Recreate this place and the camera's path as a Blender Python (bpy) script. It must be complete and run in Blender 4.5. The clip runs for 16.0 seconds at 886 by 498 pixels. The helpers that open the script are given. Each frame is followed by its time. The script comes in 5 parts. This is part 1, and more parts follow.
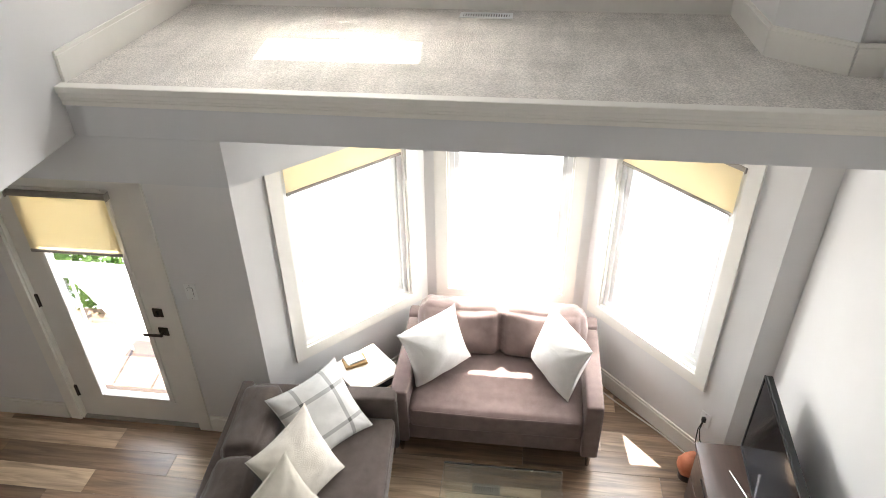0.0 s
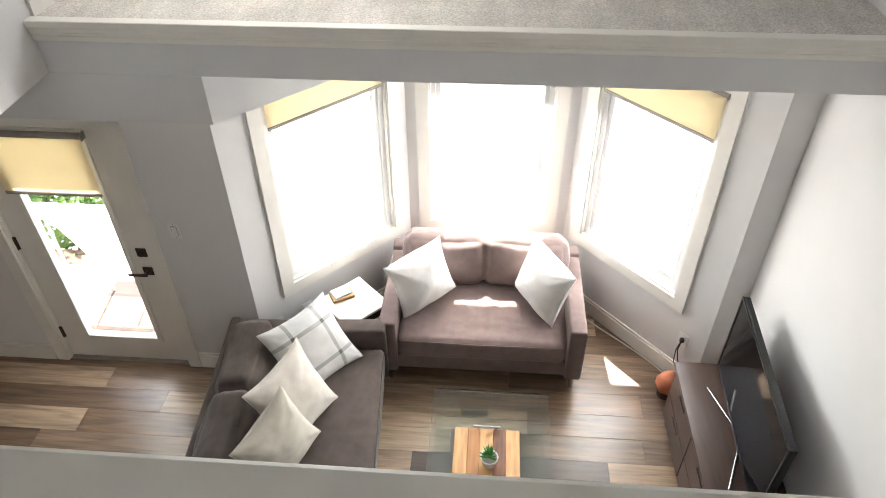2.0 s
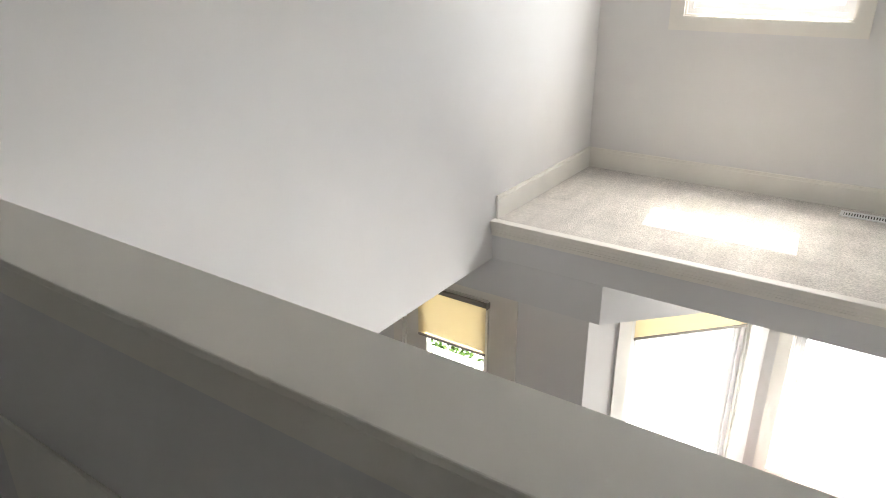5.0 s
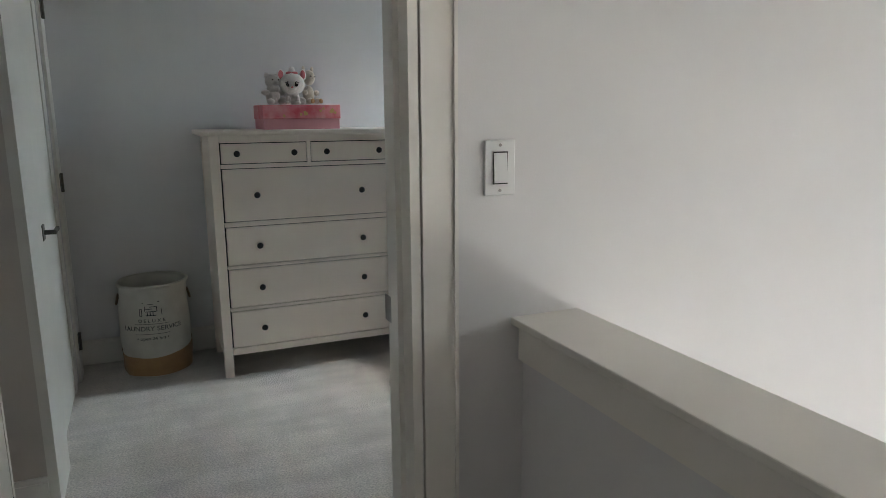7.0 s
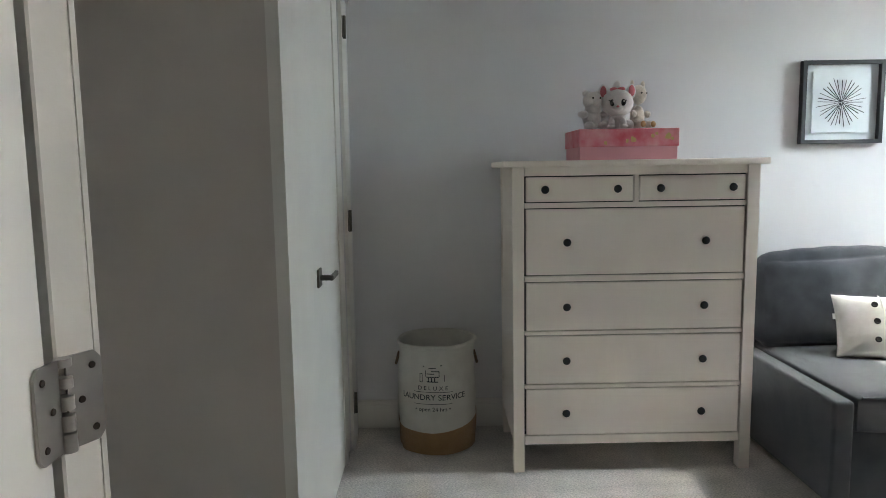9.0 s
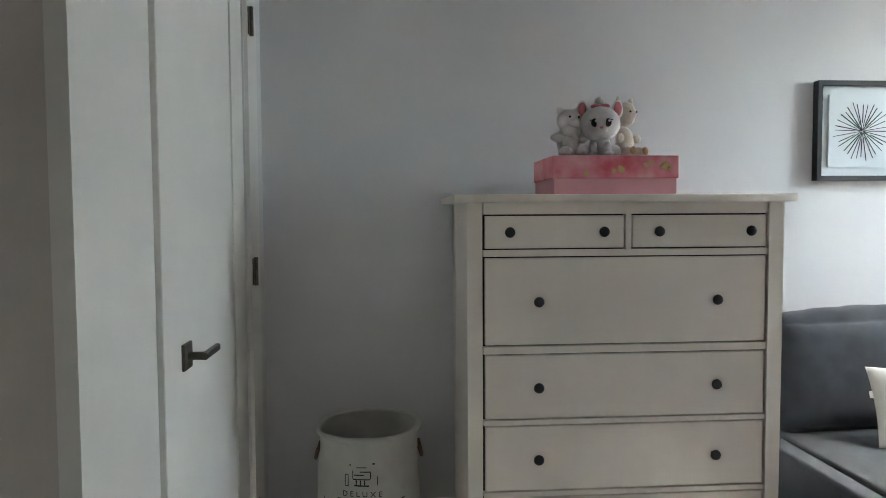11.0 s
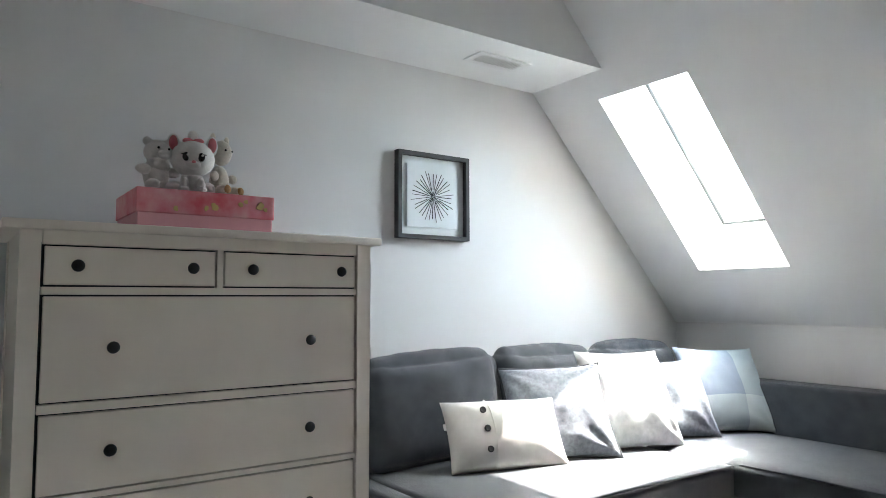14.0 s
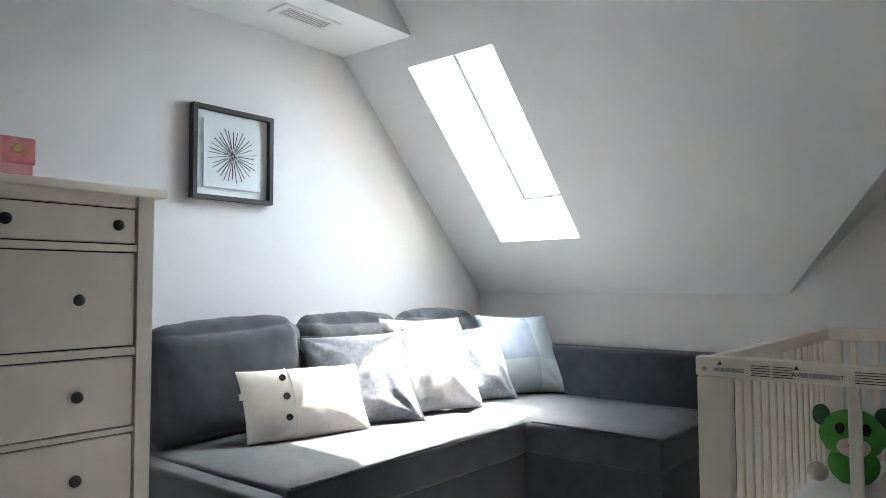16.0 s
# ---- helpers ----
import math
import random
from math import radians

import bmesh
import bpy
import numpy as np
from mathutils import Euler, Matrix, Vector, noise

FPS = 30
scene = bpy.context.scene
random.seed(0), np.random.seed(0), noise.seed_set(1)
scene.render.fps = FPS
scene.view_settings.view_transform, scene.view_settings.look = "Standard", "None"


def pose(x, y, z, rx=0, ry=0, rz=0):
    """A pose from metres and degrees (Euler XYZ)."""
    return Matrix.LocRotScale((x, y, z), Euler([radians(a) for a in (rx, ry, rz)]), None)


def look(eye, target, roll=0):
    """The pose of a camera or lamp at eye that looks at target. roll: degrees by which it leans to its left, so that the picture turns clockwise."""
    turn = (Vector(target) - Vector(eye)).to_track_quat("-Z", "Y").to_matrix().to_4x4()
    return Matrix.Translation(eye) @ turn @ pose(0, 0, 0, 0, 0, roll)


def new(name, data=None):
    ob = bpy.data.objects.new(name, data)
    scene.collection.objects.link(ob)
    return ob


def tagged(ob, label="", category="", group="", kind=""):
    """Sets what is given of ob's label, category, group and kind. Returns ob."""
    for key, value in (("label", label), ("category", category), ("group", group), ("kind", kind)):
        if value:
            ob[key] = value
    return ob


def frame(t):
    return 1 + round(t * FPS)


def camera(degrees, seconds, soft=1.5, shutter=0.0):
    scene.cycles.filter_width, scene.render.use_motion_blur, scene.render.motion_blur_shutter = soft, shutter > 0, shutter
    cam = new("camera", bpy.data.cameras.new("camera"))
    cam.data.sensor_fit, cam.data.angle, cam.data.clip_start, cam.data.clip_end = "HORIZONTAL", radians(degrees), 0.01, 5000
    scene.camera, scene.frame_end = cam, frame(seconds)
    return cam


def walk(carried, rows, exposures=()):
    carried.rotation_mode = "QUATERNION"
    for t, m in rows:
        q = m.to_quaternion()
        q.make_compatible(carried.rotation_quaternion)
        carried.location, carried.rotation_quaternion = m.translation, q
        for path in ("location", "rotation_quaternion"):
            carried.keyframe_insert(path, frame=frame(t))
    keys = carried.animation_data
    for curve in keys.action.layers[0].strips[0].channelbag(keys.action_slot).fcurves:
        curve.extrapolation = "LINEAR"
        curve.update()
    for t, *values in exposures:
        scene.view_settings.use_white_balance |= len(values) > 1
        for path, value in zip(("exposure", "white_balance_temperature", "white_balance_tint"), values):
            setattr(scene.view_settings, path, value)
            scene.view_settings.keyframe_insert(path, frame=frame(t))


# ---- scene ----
cam = camera(65.4, 16.0, soft=0.8)
PATH = [
    (0, (1.874, 0.802, 1.15), (1.655, 2.443, 0.029), -0.9),
    (0.5, (1.844, 0.819, 1.136), (1.655, 2.416, -0.053), -0.9),
    (1, (1.824, 0.818, 1.131), (1.672, 2.383, -0.104), -1.0),
    (1.5, (1.803, 0.802, 1.145), (1.675, 2.345, -0.121), -0.7),
    (2, (1.78, 0.781, 1.174), (1.658, 2.31, -0.109), -0.5),
    (2.5, (1.766, 0.724, 1.221), (1.638, 2.251, -0.065), -0.4),
    (3, (1.771, 0.662, 1.285), (1.605, 2.187, 0.003), -0.1),
    (5.5, (1.607, 0.125, 1.472), (0.319, 1.527, 0.859), -0.0),
    (6, (1.482, 0.033, 1.439), (-0.009, 1.273, 0.949), -0.1),
    (6.5, (1.335, -0.011, 1.416), (-0.315, 1.038, 0.991), -0.1),
    (7, (1.13, 0.026, 1.394), (-0.669, 0.809, 1.006), -0.4),
    (7.5, (0.937, 0.037, 1.379), (-0.961, 0.557, 1.024), -0.6),
    (8, (0.73, 0.042, 1.363), (-1.215, 0.382, 1.045), -0.9),
    (8.5, (0.474, 0.034, 1.319), (-1.499, 0.218, 1.047), -0.9),
    (9, (0.244, 0.04, 1.286), (-1.743, 0.058, 1.054), -0.9),
    (11.5, (-0.493, 0.141, 1.25), (-2.478, 0.389, 1.259), -0.4),
    (12, (-0.49, 0.118, 1.246), (-2.432, 0.591, 1.322), -0.3),
    (12.5, (-0.501, 0.136, 1.228), (-2.383, 0.805, 1.347), -0.4),
    (13, (-0.519, 0.166, 1.181), (-2.327, 1.009, 1.33), -0.3),
    (13.5, (-0.531, 0.188, 1.14), (-2.251, 1.196, 1.292), -0.3),
    (14, (-0.526, 0.214, 1.101), (-2.151, 1.37, 1.249), -0.2),
    (14.5, (-0.526, 0.237, 1.067), (-2.051, 1.523, 1.212), -0.4),
    (15, (-0.529, 0.267, 1.032), (-1.956, 1.66, 1.172), -0.3),
    (15.5, (-0.534, 0.285, 1.025), (-1.877, 1.762, 1.144), -0.2),
    (16, (-0.539, 0.303, 1.014), (-1.812, 1.841, 1.12), -0.3),
]
walk(cam, [(t, look(eye, target, roll)) for t, eye, target, roll in PATH], exposures=[(0, 3.0, 6950, 9), (3.2, 3.0, 6950, 9), (5.5, 3.02, 7000, 9), (7.0, 3.13, 6950, 9), (8.5, 3.55, 7050, 10), (9.2, 3.6, 7050, 10), (11.5, 3.5, 6950, 10), (14, 3.34, 6850, 10), (16, 3.36, 6850, 11)])
# Living room floor ZL, upper floor 0, ledge ZE.
ZL, ZE = -2.60, 0.08

# ---- world, sun, exposure ----
world = bpy.data.worlds.new("world")
scene.world = world
world.use_nodes = True
wn = world.node_tree.nodes
sky = wn.new("ShaderNodeTexSky")
sky.sky_type, sky.sun_disc = "NISHITA", False
SUN_EL, SUN_AZ = radians(59.6), radians(-6)
sky.sun_elevation, sky.sun_rotation = SUN_EL, SUN_AZ
wn["Background"].inputs[1].default_value = 0.15
world.node_tree.links.new(sky.outputs[0], wn["Background"].inputs[0])
sun = new("sun", bpy.data.lights.new("sun", "SUN"))
sun.data.energy, sun.data.angle, sun.data.color = 3.9, radians(0.53), (1.0, 0.975, 0.94)
sun.matrix_world = look((math.sin(SUN_AZ) * math.cos(SUN_EL) * 20, math.cos(SUN_AZ) * math.cos(SUN_EL) * 20, math.sin(SUN_EL) * 20), (0, 0, 0))


def window_light(name, m, w, h, power, color=(0.93, 0.97, 1.0)):
    """Sky light in a window's opening; m looks into the room."""
    lamp = new(name, bpy.data.lights.new(name, "AREA"))
    lamp.data.shape, lamp.data.size, lamp.data.size_y = "RECTANGLE", w, h
    lamp.data.energy, lamp.data.color = power, color
    lamp.matrix_world = m
    return lamp


SKYBLUE = (0.66, 0.85, 1.0)
window_light("sky_light_upper", look((0.865, 4.98, 1.75), (0.865, 3.4, 0.3)), 0.9, 1.15, 4.5)
window_light("sky_light_centre", look((1.785, 5.02, -1.3), (1.785, 3.5, -2.0)), 0.75, 1.15, 4.6)
window_light("sky_light_left", look((0.66, 4.48, -1.3), (1.75, 3.4, -1.9)), 0.8, 1.15, 1.8)
window_light("sky_light_right", look((2.91, 4.50, -1.3), (1.85, 3.4, -1.9)), 0.8, 1.15, 5.2)
window_light("sky_light_skylight", look((-2.5035, 3.36, 1.99), (-2.5035, 2.46, 1.005)), 0.48, 1.05, 2.8, SKYBLUE)
window_light("sky_light_door", look((-0.70, 4.06, -1.54), (-0.70, 3.0, -2.0)), 0.5, 1.6, 2.2)


# ---- materials ----
def material(name, color, rough=0.6, metal=0.0, vary=0.06, scale=6.0, bump=0.0, bump_scale=200.0, color2=None, spec=0.5, stretch=(1, 1, 1), sheen=0.0):
    m = bpy.data.materials.new(name)
    m.use_nodes = True
    n, l = m.node_tree.nodes, m.node_tree.links
    b = n["Principled BSDF"]
    b.inputs["Roughness"].default_value, b.inputs["Metallic"].default_value = rough, metal
    b.inputs["Specular IOR Level"].default_value = spec
    b.inputs["Sheen Weight"].default_value = sheen
    tc = n.new("ShaderNodeTexCoord")
    mp = n.new("ShaderNodeMapping")
    mp.inputs["Scale"].default_value = stretch
    l.new(tc.outputs["Object"], mp.inputs["Vector"])
    big = n.new("ShaderNodeTexNoise")
    big.inputs["Scale"].default_value, big.inputs["Detail"].default_value = scale, 6
    l.new(mp.outputs[0], big.inputs["Vector"])
    ramp = n.new("ShaderNodeMapRange")
    ramp.inputs[1].default_value, ramp.inputs[2].default_value = 0.3, 0.7
    l.new(big.outputs[0], ramp.inputs[0])
    mix = n.new("ShaderNodeMix")
    mix.data_type = "RGBA"
    c2 = color2 or [c * (1 - vary * 2) for c in color]
    c1 = color if color2 else [min(1, c * (1 + vary * 0.5)) for c in color]
    mix.inputs[6].default_value, mix.inputs[7].default_value = (*c1, 1), (*c2, 1)
    l.new(ramp.outputs[0], mix.inputs[0])
    l.new(mix.outputs[2], b.inputs["Base Color"])
    if bump:
        fine = n.new("ShaderNodeTexNoise")
        fine.inputs["Scale"].default_value, fine.inputs["Detail"].default_value = bump_scale, 3
        l.new(mp.outputs[0], fine.inputs["Vector"])
        bm_ = n.new("ShaderNodeBump")
        bm_.inputs["Strength"].default_value, bm_.inputs["Distance"].default_value = bump, 0.004
        l.new(fine.outputs[0], bm_.inputs["Height"])
        l.new(bm_.outputs[0], b.inputs["Normal"])
    return m


def glass_material(name, tint=(1, 1, 1), rough=0.0):
    m = bpy.data.materials.new(name)
    m.use_nodes = True
    b = m.node_tree.nodes["Principled BSDF"]
    b.inputs["Base Color"].default_value = (*tint, 1)
    b.inputs["Transmission Weight"].default_value, b.inputs["Roughness"].default_value = 1.0, rough
    b.inputs["IOR"].default_value = 1.45
    return m


def cloth_material(name, color, color2, weave=900.0, bump=0.5, scale=14.0, sheen=0.2):
    m = material(name, color, 0.92, 0, 0.08, scale, bump, weave, color2, 0.2, sheen=sheen)
    return m


WALL = material("wall_paint", (0.72, 0.705, 0.70), 0.75, vary=0.015, scale=2.5, bump=0.08, bump_scale=260)
WALLB = material("bulkhead_paint", (0.68, 0.675, 0.68), 0.75, vary=0.015, scale=2.5, bump=0.08, bump_scale=260)
CEIL = material("ceiling_paint", (0.84, 0.84, 0.84), 0.85, vary=0.015, scale=2, bump=0.1, bump_scale=240)
TRIM = material("trim_paint", (0.79, 0.76, 0.71), 0.38, vary=0.02, scale=5, bump=0.03, bump_scale=120)
CAPP = material("cap_paint", (0.82, 0.785, 0.725), 0.42, vary=0.025, scale=4, bump=0.05, bump_scale=150)


def carpet_material():
    """Cut pile: fine tufts, brushed streaks and broad traffic shading."""
    m = material("carpet", (0.66, 0.61, 0.565), 0.95, scale=5, bump=1.0, bump_scale=150, color2=(0.59, 0.545, 0.505), spec=0.1, sheen=0.3)
    n, l = m.node_tree.nodes, m.node_tree.links
    b = n["Principled BSDF"]
    out = b.inputs["Base Color"].links[0].from_socket
    tc = n.new("ShaderNodeTexCoord")
    for scale, detail, stretch, lo, hi in ((130, 2, (1, 1, 1), 0.72, 1.16), (9, 4, (1, 0.28, 1), 0.88, 1.08), (8, 3, (0.3, 1, 1), 0.92, 1.06)):
        mp = n.new("ShaderNodeMapping")
        mp.inputs["Scale"].default_value = stretch
        mp.inputs["Rotation"].default_value = (0, 0, 0.5 * scale)
        tx = n.new("ShaderNodeTexNoise")
        tx.inputs["Scale"].default_value, tx.inputs["Detail"].default_value = scale, detail
        rg = n.new("ShaderNodeMapRange")
        rg.inputs[1].default_value, rg.inputs[2].default_value, rg.inputs[3].default_value, rg.inputs[4].default_value = 0.34, 0.66, lo, hi
        mx = n.new("ShaderNodeMix")
        mx.data_type, mx.blend_type = "RGBA", "MULTIPLY"
        mx.inputs[0].default_value = 1.0
        l.new(tc.outputs["Object"], mp.inputs["Vector"]), l.new(mp.outputs[0], tx.inputs["Vector"]), l.new(tx.outputs[0], rg.inputs[0])
        l.new(out, mx.inputs[6]), l.new(rg.outputs[0], mx.inputs[7])
        out = mx.outputs[2]
    l.new(out, b.inputs["Base Color"])
    return m


CARPET = carpet_material()
# Wall paint browned and darkened: the closet side's shade is put into the colour.
SHADEPAINT = material("shaded_wall_paint", (0.62, 0.565, 0.515), 0.75, vary=0.015, scale=2.5, bump=0.08, bump_scale=260)
FOUND = material("subfloor", (0.35, 0.33, 0.3), 0.8)
GLASS = glass_material("window_glass")
FRAMEW = material("window_vinyl", (0.80, 0.80, 0.80), 0.35, vary=0.02)
METAL = material("brushed_metal", (0.42, 0.40, 0.38), 0.35, 1.0, vary=0.05, scale=40)
DARKMETAL = material("dark_bronze_metal", (0.07, 0.055, 0.045), 0.38, 0.8, vary=0.1, scale=40)


# ---- mesh helpers ----
def bx(bm, x0, x1, y0, y1, z0, z1):
    return bmesh.ops.create_cube(bm, size=1, matrix=Matrix.LocRotScale(((x0 + x1) / 2, (y0 + y1) / 2, (z0 + z1) / 2), None, (abs(x1 - x0), abs(y1 - y0), abs(z1 - z0))))["verts"]


def bevelled(bm, r, seg=2):
    bmesh.ops.bevel(bm, geom=list(bm.edges), offset=r, segments=seg, profile=0.5, affect="EDGES", clamp_overlap=True)
    return bm


def box(x0, x1, y0, y1, z0, z1, r=0.0, seg=2):
    bm = bmesh.new()
    bx(bm, x0, x1, y0, y1, z0, z1)
    return bevelled(bm, r, seg) if r else bm


def boxes(*rows):
    bm = bmesh.new()
    for r in rows:
        bx(bm, *r)
    return bm


def prism(points, a0, a1, axis="z"):
    """A polygon in the two other axes (in order x, y, z), drawn out along axis from a0 to a1."""
    put = {"z": lambda p, a: (p[0], p[1], a), "y": lambda p, a: (p[0], a, p[1]), "x": lambda p, a: (a, p[0], p[1])}[axis]
    bm = bmesh.new()
    lo = [bm.verts.new(put(p, a0)) for p in points]
    hi = [bm.verts.new(put(p, a1)) for p in points]
    bm.faces.new(lo), bm.faces.new(hi)
    for i in range(len(points)):
        j = (i + 1) % len(points)
        bm.faces.new((lo[i], lo[j], hi[j], hi[i]))
    bmesh.ops.recalc_face_normals(bm, faces=list(bm.faces))
    return bm


def solid(*faces):
    """A closed mesh from faces given as corner lists; equal corners are merged."""
    bm = bmesh.new()
    for f in faces:
        bm.faces.new([bm.verts.new(p) for p in f])
    bmesh.ops.remove_doubles(bm, verts=list(bm.verts), dist=1e-5)
    bmesh.ops.recalc_face_normals(bm, faces=list(bm.faces))
    return bm


def turned(profile, steps=24, arc=math.tau):
    """A lathe of (radius, height) pairs round z."""
    bm = bmesh.new()
    rings = []
    for r, z in profile:
        rings.append([bm.verts.new((max(r, 1e-4) * math.cos(arc * i / steps), max(r, 1e-4) * math.sin(arc * i / steps), z)) for i in range(steps)])
    for a, b in zip(rings, rings[1:]):
        for i in range(steps):
            j = (i + 1) % steps
            bm.faces.new((a[i], a[j], b[j], b[i]))
    bm.faces.new(rings[0][::-1]), bm.faces.new(rings[-1])
    bmesh.ops.recalc_face_normals(bm, faces=list(bm.faces))
    return bm


def tube(points, r, steps=8):
    """A round bar along points."""
    bm = bmesh.new()
    rings = []
    pts = [Vector(p) for p in points]
    for i, p in enumerate(pts):
        d = (pts[min(i + 1, len(pts) - 1)] - pts[max(i - 1, 0)]).normalized()
        side = d.orthogonal().normalized() if i == 0 else (side - d * side.dot(d)).normalized()
        up = d.cross(side)
        rings.append([bm.verts.new(p + (side * math.cos(math.tau * k / steps) + up * math.sin(math.tau * k / steps)) * r) for k in range(steps)])
    for a, b in zip(rings, rings[1:]):
        for k in range(steps):
            j = (k + 1) % steps
            bm.faces.new((a[k], a[j], b[j], b[k]))
    bm.faces.new(rings[0][::-1]), bm.faces.new(rings[-1])
    bmesh.ops.recalc_face_normals(bm, faces=list(bm.faces))
    return bm


def moved(bm, m):
    bmesh.ops.transform(bm, matrix=m, verts=list(bm.verts))
    return bm


def joined(*bms):
    out = bmesh.new()
    for b in bms:
        me = bpy.data.meshes.new("tmp")
        b.to_mesh(me)
        out.from_mesh(me)
        bpy.data.meshes.remove(me)
        b.free()
    return out


def mesh_of(name, bm, mat, smooth=None):
    me = bpy.data.meshes.new(name)
    bm.to_mesh(me)
    bm.free()
    for mm in (mat if isinstance(mat, (list, tuple)) else [mat]):
        me.materials.append(mm)
    if smooth is not None:
        me.set_sharp_from_angle(angle=radians(smooth))
        me.polygons.foreach_set("use_smooth", [True] * len(me.polygons))
    return me


def part(name, bm, mat, parent, label="", smooth=None, m=None):
    ob = new(name, mesh_of(name, bm, mat, smooth))
    ob.parent = parent
    if m is not None:
        ob.matrix_basis = m
    return tagged(ob, label)


def thing(name, label, category, m=None, group="", kind=""):
    ob = new(name)
    ob.empty_display_size = 0.1
    if m is not None:
        ob.matrix_basis = m
    return tagged(ob, label, category, group, kind)


def single(name, bm, mat, label, category, m=None, group="", kind="", smooth=None):
    ob = new(name, mesh_of(name, bm, mat, smooth))
    if m is not None:
        ob.matrix_basis = m
    return tagged(ob, label, category, group, kind)


def structure(name, bm, mat, label, category, smooth=None):
    return single(name, bm, mat, label, category, kind="structure", smooth=smooth)


# ---- structure: upper floor ----
XW, XE0, XE1 = -3.105, -0.275, -0.153      # bedroom west wall; the wall between bedroom and void
XT = 3.372                                 # east wall
YK, YS = 3.76, -0.285                      # knee wall, closet side
YB, YD, YF = 3.45, 3.88, 4.80              # beam face, entry wall, front wall
DY0, DY1, DH = -0.29, 0.529, 2.04           # bedroom door opening
PITCH = 1.052
ZK = 0.968                                 # top of the knee wall


def roof_z(y):
    return ZK + (YK - y) * PITCH


CZ = 2.85
structure("floor_bedroom", boxes((XW, XE0, YS - 1.0, YK, -0.16, 0.0), (XE0, XE1, DY0, DY1, -0.16, 0.0)), CARPET, "light beige cut-pile carpet floor of the bedroom", "carpet")
structure("floor_landing", boxes((XE1, XT, -1.6, 0.780, -0.16, 0.0)), CARPET, "light beige carpet floor of the upstairs landing", "carpet")
structure("wall_west", boxes((XW - 0.14, XW, YS - 1.1, YK + 0.3, -0.16, 3.1)), WALL, "pale grey painted bedroom wall", "wall")
structure("wall_partition", boxes((XE0, XE1, -1.7, DY0, -0.178, 3.1), (XE0, XE1, DY1, YF, -0.157, 3.1), (XE0, XE1, DY0, DY1, DH, 3.1)), WALL, "pale grey painted wall with the bedroom doorway", "wall")
YC, XC = -0.368, -1.492                      # closet front and side
structure("wall_closet_side", boxes((XC - 0.12, XC, YS - 1.0, YC, 0, 3.1)), SHADEPAINT, "side wall of the closet, its warm shade put into the paint", "wall")
structure("wall_closet", joined(boxes((-1.86, XC - 0.12, YC - 0.12, YC, 0, 3.1)), boxes((XW, -2.815, YC - 0.12, YC, 0, 3.1)), boxes((-2.815, -1.86, YC - 0.12, YC, 2.05, 3.1))), WALL, "pale grey wall round the closet door", "wall")
structure("wall_closet_back", boxes((XW, XE0, YS - 1.1, YS - 1.0, 0, 3.1)), WALL, "plain wall behind the closet", "wall")
structure("wall_knee", prism([(XW, -0.16), (XE0, -0.16), (XE0, 2.3), (-1.344, 1.0), (XW, 1.0)], YK, YK + 0.12, "y"), WALL, "low pale grey knee wall under the sloping ceiling", "wall")
# Sloping ceiling with the skylight hole, and the dormer's slope beside it.
SX0, SX1, SYT, SYB = -2.75, -2.257, 2.72, 3.485
VX = -1.344


def slope_sheet():
    yt = YK - (CZ - ZK) / PITCH
    d = VX + (YK - yt)
    f = lambda x, y: (x, y, roof_z(y))
    return solid(
        [f(XW, yt), f(XW, SYT), f(SX0, SYT), f(SX1, SYT), f(VX + YK - SYT, SYT), f(d, yt)],
        [f(XW, SYT), f(XW, SYB), f(SX0, SYB), f(SX0, SYT)],
        [f(SX1, SYT), f(SX1, SYB), f(VX + YK - SYB, SYB), f(VX + YK - SYT, SYT)],
        [f(XW, SYB), f(XW, YK), f(VX, YK), f(VX + YK - SYB, SYB), f(SX1, SYB), f(SX0, SYB)])


structure("ceiling_slope", slope_sheet(), CEIL, "white sloping attic ceiling cut by a skylight", "ceiling")
yt = YK - (CZ - ZK) / PITCH
structure("ceiling_dormer", solid([(VX, YK, ZK), (XE0, YK, ZK + (XE0 - VX) * PITCH), (XE0, YK - (XE0 - VX), ZK + (XE0 - VX) * PITCH)]), CEIL, "white sloping dormer ceiling above the crib", "ceiling")
structure("ceiling_bedroom", boxes((XW, XE0, YS - 1.0, yt + 0.02, CZ, CZ + 0.1)), CEIL, "white bedroom ceiling", "ceiling")
SD = Vector((0, 0.244, 0.267))             # the skylight shaft's depth, square to the slope


def shaft():
    a = [Vector((x, y, roof_z(y))) for x, y in ((SX0, SYT), (SX1, SYT), (SX1, SYB), (SX0, SYB))]
    return solid(*[[a[k], a[(k + 1) % 4], a[(k + 1) % 4] + SD, a[k] + SD] for k in range(4)])


def roof_deck():
    f = lambda x, y: Vector((x, y, roof_z(y))) + SD
    yt0, yb0, x0, x1 = 0.5, YK + 0.55, XW - 0.14, XE1
    return solid([f(x0, yt0), f(x0, SYT), f(SX0, SYT), f(SX1, SYT), f(x1, SYT), f(x1, yt0)], [f(x0, SYT), f(x0, SYB), f(SX0, SYB), f(SX0, SYT)],
                 [f(SX1, SYT), f(SX1, SYB), f(x1, SYB), f(x1, SYT)], [f(x0, SYB), f(x0, yb0), f(x1, yb0), f(x1, SYB), f(SX1, SYB), f(SX0, SYB)])


